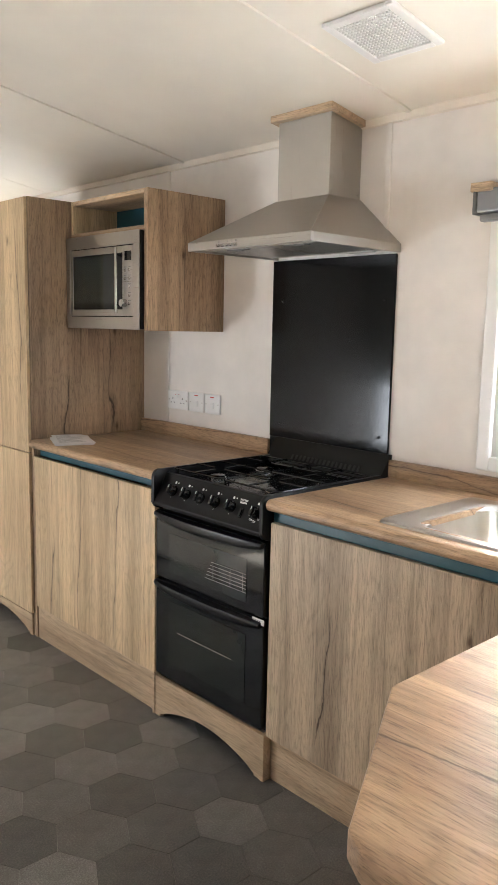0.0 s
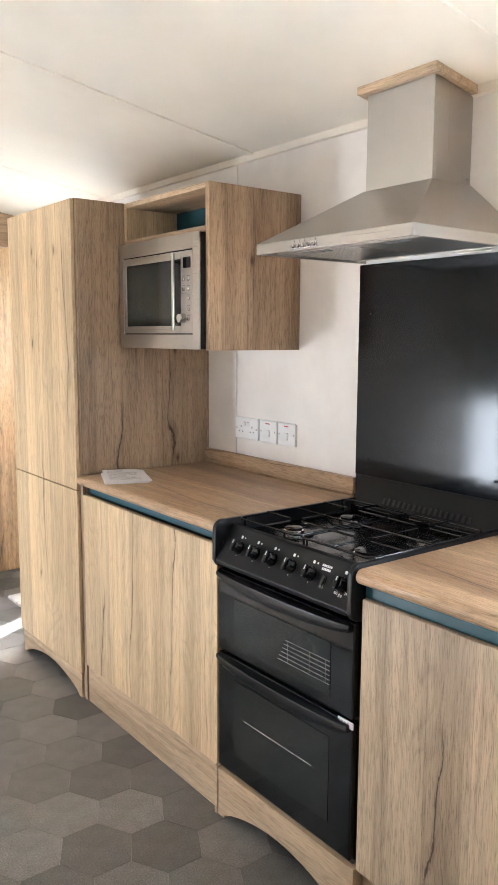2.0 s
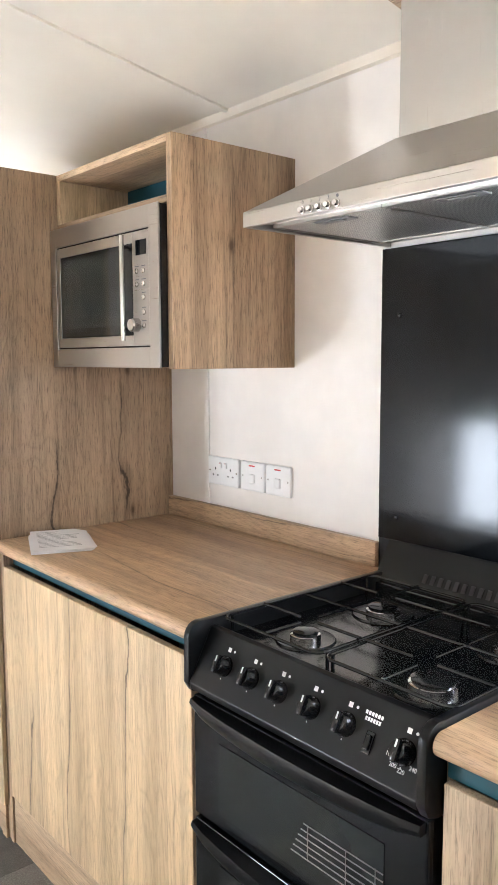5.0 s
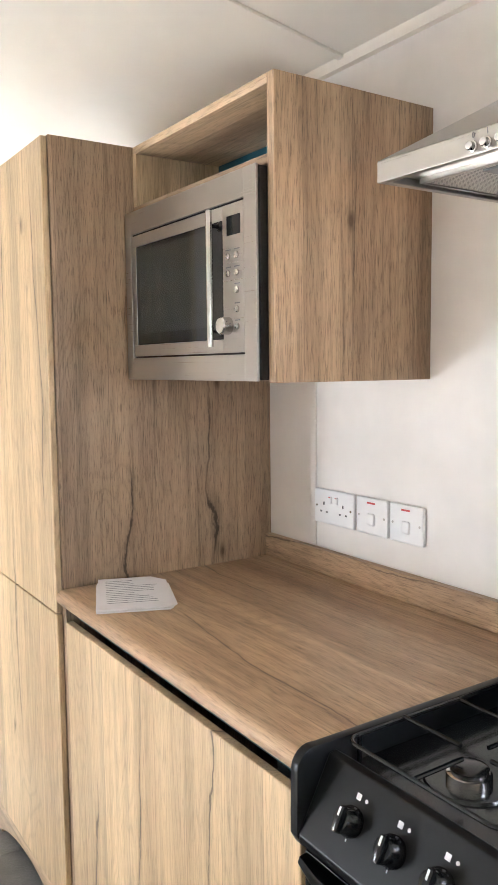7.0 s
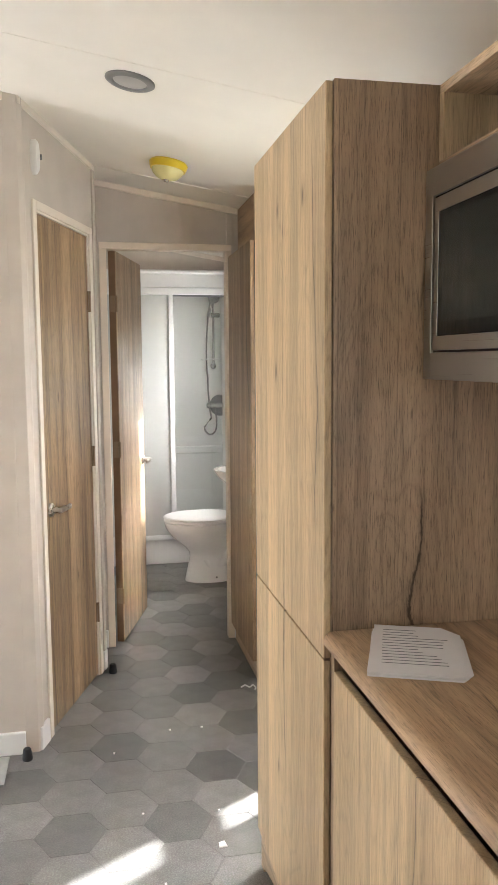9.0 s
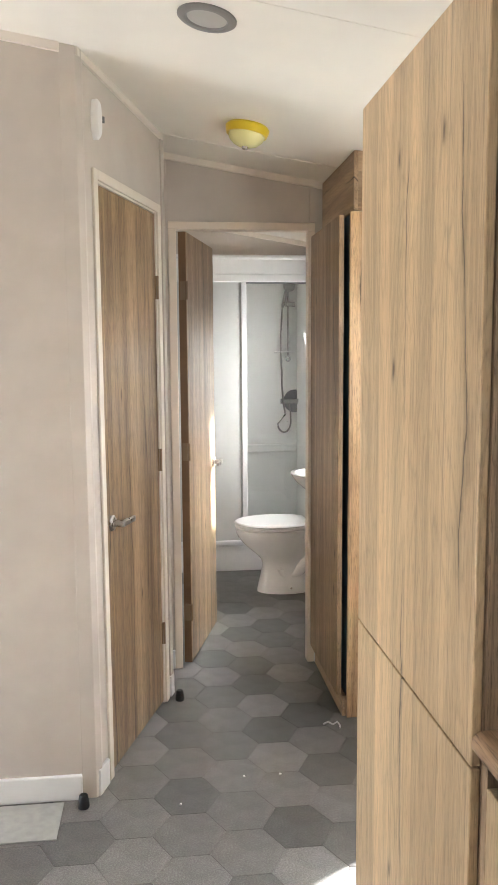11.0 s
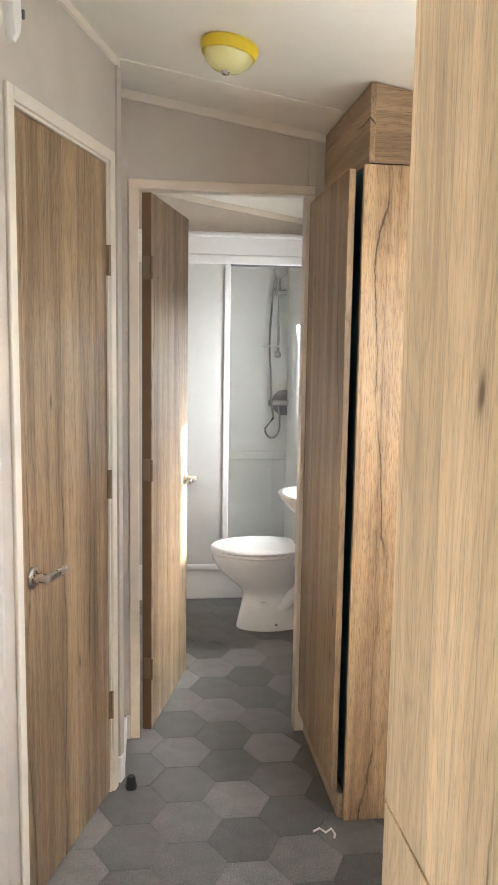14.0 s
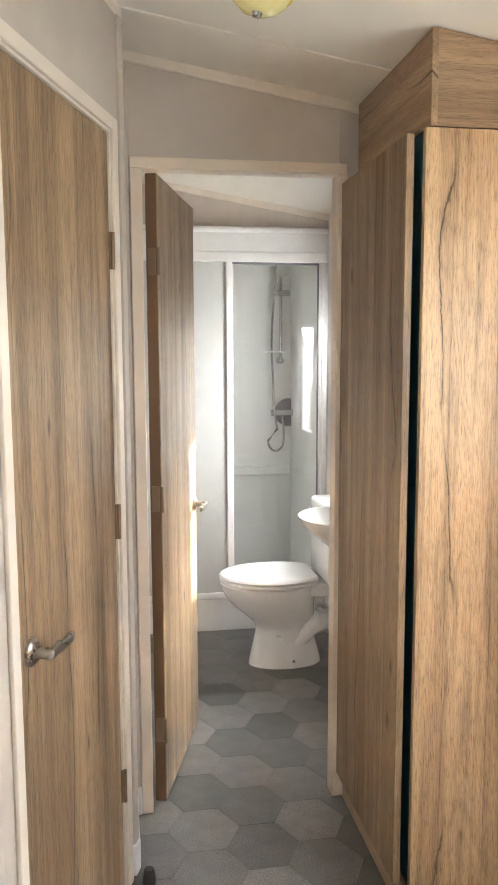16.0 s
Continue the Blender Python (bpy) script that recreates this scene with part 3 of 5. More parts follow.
fr.box(D0, 0.0, 0, D0 + 0.010, 0.048, DH, m=AM).box(D1 - 0.010, 0.0, 0, D1, 0.048, DH, m=AM).box(D0 + 0.010, 0.0, DH - 0.010, D1 - 0.010, 0.048, DH, m=AM)
fr.done("frame", TRIM, d1)
lever(d1, AM @ Matrix.Translation((D0 + 0.07, 0.004, 0.872)))
lk = Mesh().box(D0 + 0.008, -0.002, 0.85, D0 + 0.016, 0.006, 0.90, m=AM).done("lock_plate", NICKEL, d1)
for z in (0.30, 1.02, 1.70):
    Mesh().box(D1 - 0.020, 0.0, z - 0.045, D1 - 0.004, 0.006, z + 0.045, 0.001, m=AM).tube([AM @ Vector((D1 - 0.010, -0.004, z - 0.045)), AM @ Vector((D1 - 0.010, -0.004, z + 0.045))], 0.005).done("hinge", HINGE, d1)

# doorway and open door to the bathroom
d2 = structure(new("door_2"), "open rustic oak door into the bathroom")
d2.location = (1.545, 5.66, 0)
fr = Mesh()
fr.box(1.215, 5.650, 0, 1.250, 5.658, 1.978, 0.003).box(1.831, 5.650, 0, 1.862, 5.658, 1.978, 0.003)
fr.box(1.215, 5.6485, 1.978, 1.862, 5.658, 2.010, 0.003)
fr.box(1.241, 5.658, 0, 1.249, 5.71, 1.978).box(1.832, 5.658, 0, 1.840, 5.71, 1.978).box(1.241, 5.658, 1.978, 1.840, 5.71, 1.986)
fr.done("frame", CASING, d2)
BDM = Matrix.Translation((1.294, 5.698, 0)) @ Matrix.Rotation(math.atan2(0.527, 0.150), 4, "Z")
door_leaf(d2, 0.565, 1.976, BDM, thick=0.036)
lever(d2, BDM @ Matrix.Translation((0.515, 0.0, 0.885)) @ Matrix.Rotation(radians(0), 4, "Y") @ Matrix.Diagonal((-1, 1, 1, 1)))
for z in (0.25, 1.0, 1.72):
    Mesh().box(-0.004, 0.006, z - 0.04, -0.001, 0.030, z + 0.04, m=BDM).tube([BDM @ Vector((-0.006, -0.003, z - 0.04)), BDM @ Vector((-0.006, -0.003, z + 0.04))], 0.005).done("hinge", HINGE, d2)

# ---- kitchen ----
FX = 1.597            # worktop front edge
DX = 1.610            # door faces
CY0, CY1 = 1.696, 2.274


def worktop_edge(m, y0, y1, x0, x1, z0=0.872, z1=0.908):
    """A laminate top with a rounded front nose."""
    r = (z1 - z0) / 2
    prof = [(x1, z0), (x1, z1)] + arc(x0 + r, z1 - r, r, 90, 270, 8)
    m.prism(prof, 1, y0, y1)
    return m


def arched_plinth(x, y0, y1, h, rise, parent):
    pts = [(y0, h), (y0, 0.0), (y0 + 0.03, 0.0)]
    n = 14
    for i in range(n + 1):
        u = i / n
        pts.append((y0 + 0.03 + (y1 - y0 - 0.06) * u, 0.008 + rise * math.sin(math.pi * u) ** 0.8))
    pts += [(y1 - 0.03, 0.0), (y1, 0.0), (y1, h)]
    return Mesh().prism(pts, 0, x, x + 0.016).done("plinth", OAK_EDGE, parent, label="oak plinth with an arched lower edge")


# tall fridge housing
tu = thing("tall_cabinet", (1.91, 3.53, 0), "tall oak fridge housing with two plain doors and an arched plinth", "cabinet")
Mesh().box(1.615, 3.202, 0.0, WX, 3.220, 1.947, 0.0015).done("side_panel", OAK_SHADED, tu, label="rustic oak side panel with a long crack")
Mesh().box(1.615, 3.824, 0.0, WX, 3.842, 1.947, 0.0015).box(1.620, 3.220, 1.929, WX, 3.824, 1.947).box(1.64, 3.220, 0.09, 1.66, 3.824, 0.11).box(WX - 0.02, 3.220, 0.1, WX - 0.002, 3.824, 1.929).done("body", OAK, tu)
Mesh().box(1.599, 3.206, 0.852, 1.614, 3.842, 1.944, 0.0025).done("upper_door", OAK, tu)
Mesh().box(1.599, 3.206, 0.108, 1.614, 3.842, 0.848, 0.0025).done("lower_door", OAK, tu)
Mesh().box(1.612, 3.220, 0.11, 1.620, 3.824, 1.929).done("door_seal", BLACK_MATT, tu)
arched_plinth(1.606, 3.216, 3.828, 0.10, 0.055, tu)

# base unit between tall cabinet and cooker
bu = thing("base_cabinet", (1.91, 2.735, 0), "oak base cabinet with a plain door under a teal finger rail", "cabinet", "kitchen base cabinets")
Mesh().box(1.632, CY1, 0.0, WX, CY1 + 0.016, 0.872).box(1.632, 3.180, 0.0, WX, 3.196, 0.872).box(1.65, CY1 + 0.016, 0.13, WX, 3.18, 0.146).done("body", OAK_SHADED, bu)
Mesh().box(1.642, CY1, 0.838, 1.655, 3.190, 0.872, 0.001).done("finger_rail", TEAL, bu, label="teal finger rail")
Mesh().box(DX, CY1 + 0.002, 0.150, DX + 0.018, 3.176, 0.838, 0.0025).done("door", OAK, bu)
Mesh().box(1.612, 3.179, 0.0, 1.632, 3.196, 0.872, 0.001).done("filler", OAK_SHADED, bu)
Mesh().box(1.618, CY1 + 0.004, 0.0, 1.634, 3.178, 0.147, 0.001).done("plinth", OAK_EDGE, bu)
Mesh().box(1.600, CY1 - 0.012, 0.0, 1.632, CY1 + 0.002, 0.155, 0.001).done("plinth_post", OAK_EDGE, bu)

wt = thing("worktop", (1.91, 2.735, 0.872), "oak laminate worktop with a rounded front edge and an upstand", "worktop", "worktops")
worktop_edge(Mesh(), CY1, 3.202, FX, WX).done("slab", OAK_TOP, wt, True)
Mesh().box(WX - 0.020, 2.310, 0.908, WX, 3.202, 0.970, 0.002).done("upstand", OAK_TOP, wt)

# right-hand run with the sink, and the peninsula
br = thing("base_cabinet", (1.91, 1.2, 0), "oak base cabinet with plain doors under a teal finger rail", "cabinet", "kitchen base cabinets")
Mesh().box(1.632, CY0 - 0.016, 0.0, WX, CY0, 0.872).box(1.65, -0.30, 0.13, WX, CY0 - 0.016, 0.146).done("body", OAK_SHADED, br)
Mesh().box(1.628, 0.60, 0.838, 1.646, CY0 - 0.004, 0.872, 0.001).done("finger_rail", TEAL, br, label="teal finger rail")
Mesh().box(DX, 0.80, 0.150, DX + 0.018, CY0 - 0.010, 0.838, 0.0025).done("door", OAK_DIM, br)
Mesh().box(DX, 0.66, 0.150, DX + 0.018, 0.797, 0.838, 0.0025).done("door", OAK_DIM, br)
Mesh().box(1.632, 0.60, 0.0, 1.648, CY0 - 0.004, 0.147, 0.001).done("plinth", OAK_EDGE, br)
Mesh().box(1.600, CY0 - 0.012, 0.0, 1.634, CY0 + 0.004, 0.155, 0.001).done("plinth_post", OAK_EDGE, br)

SX0, SX1, SY0, SY1 = 1.700, 2.075, 0.62, 1.235      # sink bowl opening
w2 = thing("worktop", (1.91, 1.0, 0.872), "oak laminate worktop with an inset steel sink and an upstand", "worktop", "worktops")
s2 = Mesh()
worktop_edge(s2, SY1, CY0, FX, WX)
worktop_edge(s2, -0.34, SY0, FX, WX)
worktop_edge(s2, SY0, SY1, FX, SX0)
s2.box(SX1, SY0, 0.872, WX, SY1, 0.908)
s2.done("slab", OAK_TOP, w2, True)
Mesh().box(WX - 0.020, -0.34, 0.908, WX, 1.712, 0.968, 0.002).done("upstand", OAK_TOP, w2)


def rounded(x0, y0, x1, y1, r, z, n=5):
    pts = []
    for cx, cy, a in ((x1 - r, y1 - r, 0), (x0 + r, y1 - r, 90), (x0 + r, y0 + r, 180), (x1 - r, y0 + r, 270)):
        pts += [(px, py, z) for px, py in arc(cx, cy, r, a, a + 90, n)]
    return pts


sk = thing("sink", (1.88, 0.93, 0.908), "stainless steel inset sink with a rounded bowl", "sink")
Mesh().rings([rounded(1.645, 0.40, 2.125, 1.325, 0.03, 0.9085), rounded(1.648, 0.403, 2.122, 1.322, 0.03, 0.914),
              rounded(1.668, 0.58, 2.10, 1.268, 0.07, 0.9135), rounded(1.688, 0.60, 2.088, 1.248, 0.075, 0.909),
              rounded(1.70, 0.62, 2.076, 1.236, 0.08, 0.90), rounded(1.712, 0.632, 2.064, 1.224, 0.08, 0.80), rounded(1.75, 0.67, 2.03, 1.19, 0.07, 0.775)], False).rings([rounded(1.75, 0.67, 2.03, 1.19, 0.07, 0.775), rounded(1.85, 0.80, 1.93, 1.0, 0.03, 0.772)]).done("bowl", STEEL, sk, True)
Mesh().lathe([(0.0, 0.773), (0.032, 0.773), (0.035, 0.777), (0.02, 0.779), (0.0, 0.778)], Matrix.Translation((1.89, 0.92, 0)), 20).done("plug_hole", CHROME, sk, True)

pn = thing("peninsula", (1.1, 0.2, 0), "oak peninsula with a chamfered pale oak top", "counter")
ppts = [(0.566, -0.34), (0.566, 0.42)] + [(0.571, 0.50), (0.590, 0.532), (0.892, 0.703), (1.596, 0.703), (1.596, -0.34)]
Mesh().prism(ppts, 2, 0.872, 0.908, 0.006).done("top", OAK_TOP, pn, True)
Mesh().box(0.60, -0.32, 0.0, 1.60, -0.302, 0.872).prism([(0.592, -0.30), (0.592, 0.47), (0.90, 0.655), (1.60, 0.655), (1.60, 0.637), (0.905, 0.637), (0.61, 0.46), (0.61, -0.30)], 2, 0.0, 0.872, 0.001).done("body", OAK_SHADED, pn)
Mesh().box(0.588, -0.28, 0.852, 0.594, 0.455, 0.866).done("finger_rail", TEAL, pn, label="teal rail")

# ---- cooker ----
ck = thing("cooker", (1.9, 1.979, 0), "black freestanding gas cooker with grill, oven and four burners", "cooker")
K0, K1 = CY0 + 0.004, CY1 - 0.004
cb = Mesh().box(1.632, K0 + 0.012, 0.150, WX - 0.03, K1 - 0.012, 0.86, 0.003)
cb.box(1.632, K0 + 0.010, 0.775, 1.70, K1 - 0.010, 0.790)
cb.done("body", BLACK_SATIN, ck)
# fascia, leaning back
FA, FB = (1.590, 0.803), (1.643, 0.902)
Mesh().prism([FA, (1.592, 0.790), (1.68, 0.790), (1.68, 0.885), (1.655, 0.904), FB], 1, K0 + 0.016, K1 - 0.016, 0.002).done("fascia", BLACK_SATIN, ck)
for y in (K0, K1 - 0.016):
    Mesh().prism([(1.588, 0.800), (1.598, 0.783), (1.62, 0.775), (2.16, 0.775), (2.16, 0.917), (1.63, 0.917)] + arc(1.619, 0.888, 0.030, 80, 175, 6), 1, y, y + 0.016, 0.002).done("side_cheek", BLACK_SATIN, ck, True)
Mesh().box(1.63, K0 + 0.016, 0.862, 2.16, K1 - 0.016, 0.878, 0.003).box(1.645, K0 + 0.016, 0.872, 1.67, K1 - 0.016, 0.890, 0.004).box(2.13, K0 + 0.016, 0.872, 2.165, K1 - 0.016, 0.898, 0.004).done("hob", BLACK, ck)
bk = Mesh().prism([(2.145, 0.895), (2.155, 0.912), (2.203, 0.985), (2.212, 0.985), (2.212, 0.86), (2.145, 0.86)], 1, K0, K1)
bk.done("back_guard", BLACK_SATIN, ck)
sl = Mesh()
for i in range(17):
    y = 1.80 + i * 0.0205
    sl.prism([(2.1555, 0.9165), (2.1535, 0.9155), (2.1645, 0.9335), (2.1670, 0.9330)], 1, y, y + 0.010)
sl.done("vent_slots", BLACK_MATT, ck, kind="stuff")

FN = Vector((-(FB[1] - FA[1]), 0, FB[0] - FA[0])).normalized()      # outward normal of the fascia
fup = Vector((FB[0] - FA[0], 0, FB[1] - FA[1])).normalized()


def on_fascia(y, u, out=0.0):
    """A pose on the fascia: local x along -y, local y up the slope, local z outward."""
    p = Vector((FA[0], y, FA[1])) + fup * u + FN * out
    r = Matrix(((0, fup.x, FN.x), (-1, 0, 0), (0, fup.z, FN.z))).to_4x4()
    return Matrix.Translation(p) @ r


KNOBS = [2.175, 2.101, 2.027, 1.949, 1.872, 1.757]
for i, y in enumerate(KNOBS):
    km = on_fascia(y, 0.055)
    k = Mesh().lathe([(0.0, 0), (0.019, 0), (0.0195, 0.006), (0.017, 0.010), (0.0155, 0.020), (0.013, 0.023), (0.0, 0.023)], km, 24)
    k.box(-0.0055, -0.0165, 0.010, 0.0055, 0.0165, 0.029, 0.003, m=km)
    kn = k.done("knob", BLACK, ck, True)
    mk = Mesh().box(-0.0015, 0.004, 0.0288, 0.0015, 0.015, 0.0294, m=km)
    mk.box(-0.007, 0.027, 0.0002, 0.001, 0.035, 0.0006, 0.0, m=km)
    mk.lathe([(0.0, 0), (0.0025, 0), (0.0025, 0.0006), (0.0, 0.0006)], km @ Matrix.Translation((0.011, 0.031, 0)), 10)
    mk.box(-0.0008, -0.0245, 0.0002, 0.0008, -0.0215, 0.0006, m=km)
    mk.done("mark", WHITE_INK, ck, kind="stuff")
lg = Mesh()
for j, wl in ((0.086, 0.036), (0.077, 0.032)):
    lm = on_fascia(1.826, j)
    for c in range(6):
        lg.box(-wl / 2 + c * wl / 6, -0.003, 0.0002, -wl / 2 + (c + 0.72) * wl / 6, 0.003, 0.0006, m=lm)
lg.done("badge", WHITE_INK, ck, kind="stuff")
for ang, body in ((205, "180"), (240, "200"), (275, "220"), (320, "240")):
    km = on_fascia(1.757, 0.055, 0.0006)
    text_mesh(body, 0.009, km @ Matrix.Translation((0.027 * math.cos(radians(ang)), 0.027 * math.sin(radians(ang)), 0)), WHITE_INK, ck)
sm = on_fascia(1.822, 0.045)
Mesh().box(-0.008, -0.017, 0, 0.008, 0.017, 0.003, 0.002, m=sm).box(-0.005, -0.011, 0.002, 0.005, 0.011, 0.007, 0.002, m=sm).done("ignition_switch", BLACK, ck)

# burners
for x, y, r in ((1.775, 2.125, 0.030), (2.005, 2.125, 0.036), (1.775, 1.825, 0.042), (2.005, 1.825, 0.030)):
    bm_ = Matrix.Translation((x, y, 0.878))
    Mesh().lathe([(0.0, 0), (r + 0.030, 0), (r + 0.028, 0.004), (r + 0.006, 0.003), (0.0, 0.003)], bm_).done("burner_dish", BLACK, ck, True)
    Mesh().lathe([(0.0, 0.003), (r, 0.003), (r, 0.013), (r - 0.004, 0.015), (0.0, 0.015)], bm_).done("burner_ring", BRIGHT_RING, ck, True)
    Mesh().lathe([(0.0, 0.015), (r - 0.005, 0.015), (r - 0.004, 0.020), (r - 0.012, 0.023), (0.0, 0.023)], bm_).done("burner_cap", BLACK, ck, True)
# pan supports
for y0, y1 in ((1.985, 2.245), (1.712, 1.972)):
    ps = Mesh()
    z, r, c = 0.918, 0.0032, 0.022
    loop = [(x, y, z) for x, y in arc(2.11 - c, y1 - c, c, 0, 90) + arc(1.665 + c, y1 - c, c, 90, 180) + arc(1.665 + c, y0 + c, c, 180, 270) + arc(2.11 - c, y0 + c, c, 270, 360)]
    ps.tube(loop + [loop[0]], r)
    for x in (1.775, 2.005):
        yc = (y0 + y1) / 2
        ps.tube([(x, y0, z + 0.003), (x, yc - 0.025, z + 0.003)], r).tube([(x, yc + 0.025, z + 0.003), (x, y1, z + 0.003)], r)
        ps.tube([(x - 0.11, yc, z + 0.003), (x - 0.025, yc, z + 0.003)], r).tube([(x + 0.025, yc, z + 0.003), (x + 0.105, yc, z + 0.003)], r)
    ps.tube([(1.89, y0, z), (1.89, y1, z)], r)
    for x, y in ((1.69, y0), (1.69, y1), (2.09, y0), (2.09, y1)):
        ps.tube([(x, y, z), (x, y, 0.878)], r)
    ps.done("pan_support", BLACK, ck, True)


def oven_door(z0, z1, name, gz0, gz1):
    d = Mesh().box(1.607, K0 + 0.006, z0, 1.647, K1 - 0.006, z1, 0.004).done(name, BLACK_GLASS, ck)
    Mesh().box(1.6055, K0 + 0.085, gz0, 1.6075, K1 - 0.085, gz1, 0.0).done("window", DARK_MESH, d)
    # full-width curved grip along the top edge
    h = Mesh()
    n = 12
    loops = []
    for i in range(n + 1):
        u = i / n
        y = K1 - 0.012 - (K1 - K0 - 0.024) * u
        out = 0.020 * math.sin(math.pi * u) ** 0.6
        drop = 0.014 * math.sin(math.pi * u) ** 0.6
        loops.append([(1.609, y, z1 - 0.002), (1.595 - out, y, z1 - 0.004), (1.592 - out, y, z1 - 0.012 - drop), (1.597 - out, y, z1 - 0.022 - drop), (1.609, y, z1 - 0.020 - drop)])
    h.rings(loops)
    h.done("grip", BLACK_SATIN, d, True)
    return d


gd = oven_door(0.530, 0.772, "grill_door", 0.560, 0.70)
od = oven_door(0.162, 0.520, "oven_door", 0.225, 0.455)
gr = Mesh()
for i in range(6):
    gr.tube([(1.6046, 1.985 - i * 0.006, 0.592 + i * 0.012), (1.6046, 1.785, 0.592 + i * 0.012)], 0.0011, 5)
for y in (1.800, 1.860, 1.945):
    gr.tube([(1.6044, y, 0.590), (1.6044, y, 0.654)], 0.0009, 5)
gr.done("grill_rack", RIM_GREY, ck, kind="stuff")
rk = Mesh().tube([(1.6048, 2.135, 0.350), (1.6048, 1.845, 0.350)], 0.0014, 6)
for i in range(9):
    rk.tube([(1.6048, 2.125 - i * 0.033, 0.350), (1.6048, 2.125 - i * 0.033, 0.353)], 0.0012, 5)
rk.done("rack", CHROME, ck)
Mesh().box(1.603, 1.700, 0.508, 1.6065, 1.752, 0.526, 0.001).done("rating_label", PLASTIC, ck, label="small white sticker with print")
rl = Mesh()
for i in range(4):
    rl.box(1.6025, 1.744 - i * 0.010, 0.513, 1.6032, 1.750 - i * 0.010, 0.521)
rl.done("print", INK, ck, kind="stuff")
arched_plinth(1.604, CY0 + 0.004, CY1 - 0.012, 0.150, 0.058, ck)

# splashback with screws
sb = thing("splashback", (WX, 2.02, 0.985), "glossy black splashback panel screwed to the wall", "splashback")
Mesh().box(WX - 0.010, 1.716, 0.984, WX, 2.309, 1.676, 0.001).done("panel", BLACK_PANEL, sb)
Mesh().box(WX - 0.008, 1.716, 0.874, WX, 2.309, 0.983, 0.001).done("lower_strip", BLACK_SATIN, sb)
for y, z in ((2.255, 1.52), (2.255, 1.04), (1.755, 1.52), (1.755, 1.04)):
    Mesh().lathe([(0, 0), (0.006, 0), (0.005, 0.003), (0, 0.004)], Matrix.Translation((WX - 0.010, y, z)) @ Matrix.Rotation(radians(-90), 4, "Y"), 14).done("screw", BLACK, sb, True)
Mesh().box(WX - 0.006, 1.716, 1.677, WX, 2.309, 1.690, 0.001).done("edge_trim", WHITE, sb)

# ---- cooker hood ----
hd = thing("cooker_hood", (2.0, 2.008, 1.69), "brushed steel pyramid cooker hood with a square chimney", "hood")
HX, HY0, HY1 = 1.766, 1.706, 2.298
CX, C0, C1 = 2.050, 1.893, 2.140
b = Mesh()
for q in ((HX, HY0, HX + 0.012, HY1), (HX + 0.012, HY0, WX, HY0 + 0.012), (HX + 0.012, HY1 - 0.012, WX, HY1)):
    b.box(q[0], q[1], 1.6790, q[2], q[3], 1.7080, 0.001)
b.done("rim", STEEL, hd)
Mesh().rings([[(HX, HY0, 1.7080), (WX, HY0, 1.7080), (WX, HY1, 1.7080), (HX, HY1, 1.7080)], [(CX - 0.004, C0 - 0.004, 1.868), (WX, C0 - 0.004, 1.868), (WX, C1 + 0.004, 1.868), (CX - 0.004, C1 + 0.004, 1.868)]]).done("canopy", STEEL, hd)
Mesh().box(CX, C0, 1.866, WX, C1, ceil_z(CX) - 0.01, 0.002).done("chimney", STEEL_UP, hd)
Mesh().box(HX + 0.012, HY0 + 0.012, 1.6900, WX, HY1 - 0.012, 1.6940).done("underside", STEEL, hd)
for y0, y1 in ((1.715, 1.992), (2.000, 2.275)):
    f = Mesh()
    f.box(1.835, y0, 1.6840, 2.15, y1, 1.6900)
    f.done("filter", FILTER_MESH, hd, label="fine aluminium grease filter")
    Mesh().box(1.848, (y0 + y1) / 2 - 0.045, 1.6815, 1.878, (y0 + y1) / 2 + 0.045, 1.6845, 0.001).box(1.855, (y0 + y1) / 2 - 0.025, 1.6795, 1.867, (y0 + y1) / 2 + 0.025, 1.6820, 0.001).done("filter_latch", GREY_PLASTIC, hd)
    fe = Mesh().box(1.829, y0 - 0.003, 1.6820, 1.836, y1 + 0.003, 1.6910).box(2.149, y0 - 0.003, 1.6820, 2.156, y1 + 0.003, 1.6910)
    fe.box(1.836, y0 - 0.003, 1.6820, 2.149, y0 + 0.002, 1.6910).box(1.836, y1 - 0.002, 1.6820, 2.149, y1 + 0.003, 1.6910).done("filter_frame", STEEL, hd)
Mesh().box(2.168, 1.80, 1.6830, 2.20, 1.92, 1.6895, 0.001).done("lamp_cover", DIFFUSER, hd)
HB = [2.128 - i * 0.0215 for i in range(5)]
for i, y in enumerate(HB):
    bt = Matrix.Translation((HX, y, 1.6890)) @ Matrix.Rotation(radians(-90), 4, "Y")
    Mesh().lathe([(0, 0), (0.007, 0), (0.007, 0.003), (0.0055, 0.0035), (0.0055, 0.009), (0.0045, 0.010), (0, 0.010)], bt, 16).done("button", CHROME, hd, True)
    if i < 4:
        text_mesh("0123"[i], 0.010, Matrix.Translation((HX - 0.0006, y, 1.7025)) @ FACE_W, INK, hd)
    else:
        Mesh().lathe([(0, 0), (0.003, 0), (0.003, 0.0006), (0, 0.0006)], Matrix.Translation((HX, y, 1.7020)) @ Matrix.Rotation(radians(-90), 4, "Y"), 10).done("mark", INK, hd)
tc = Mesh()
for x0, y0, x1, y1 in ((2.028, 1.872, 2.049, 2.163), (2.049, 1.872, WX, 1.892), (2.049, 2.141, WX, 2.163)):
    tc.prism([(x0, ceil_z(x0) - 0.022), (x1, ceil_z(x1) - 0.022), (x1, ceil_z(x1) + 0.001), (x0, ceil_z(x0) + 0.001)], 1, y0, y1, 0.0015)
tc.done("ceiling_collar", OAK_EDGE, hd, label="oak collar where the chimney meets the ceiling")
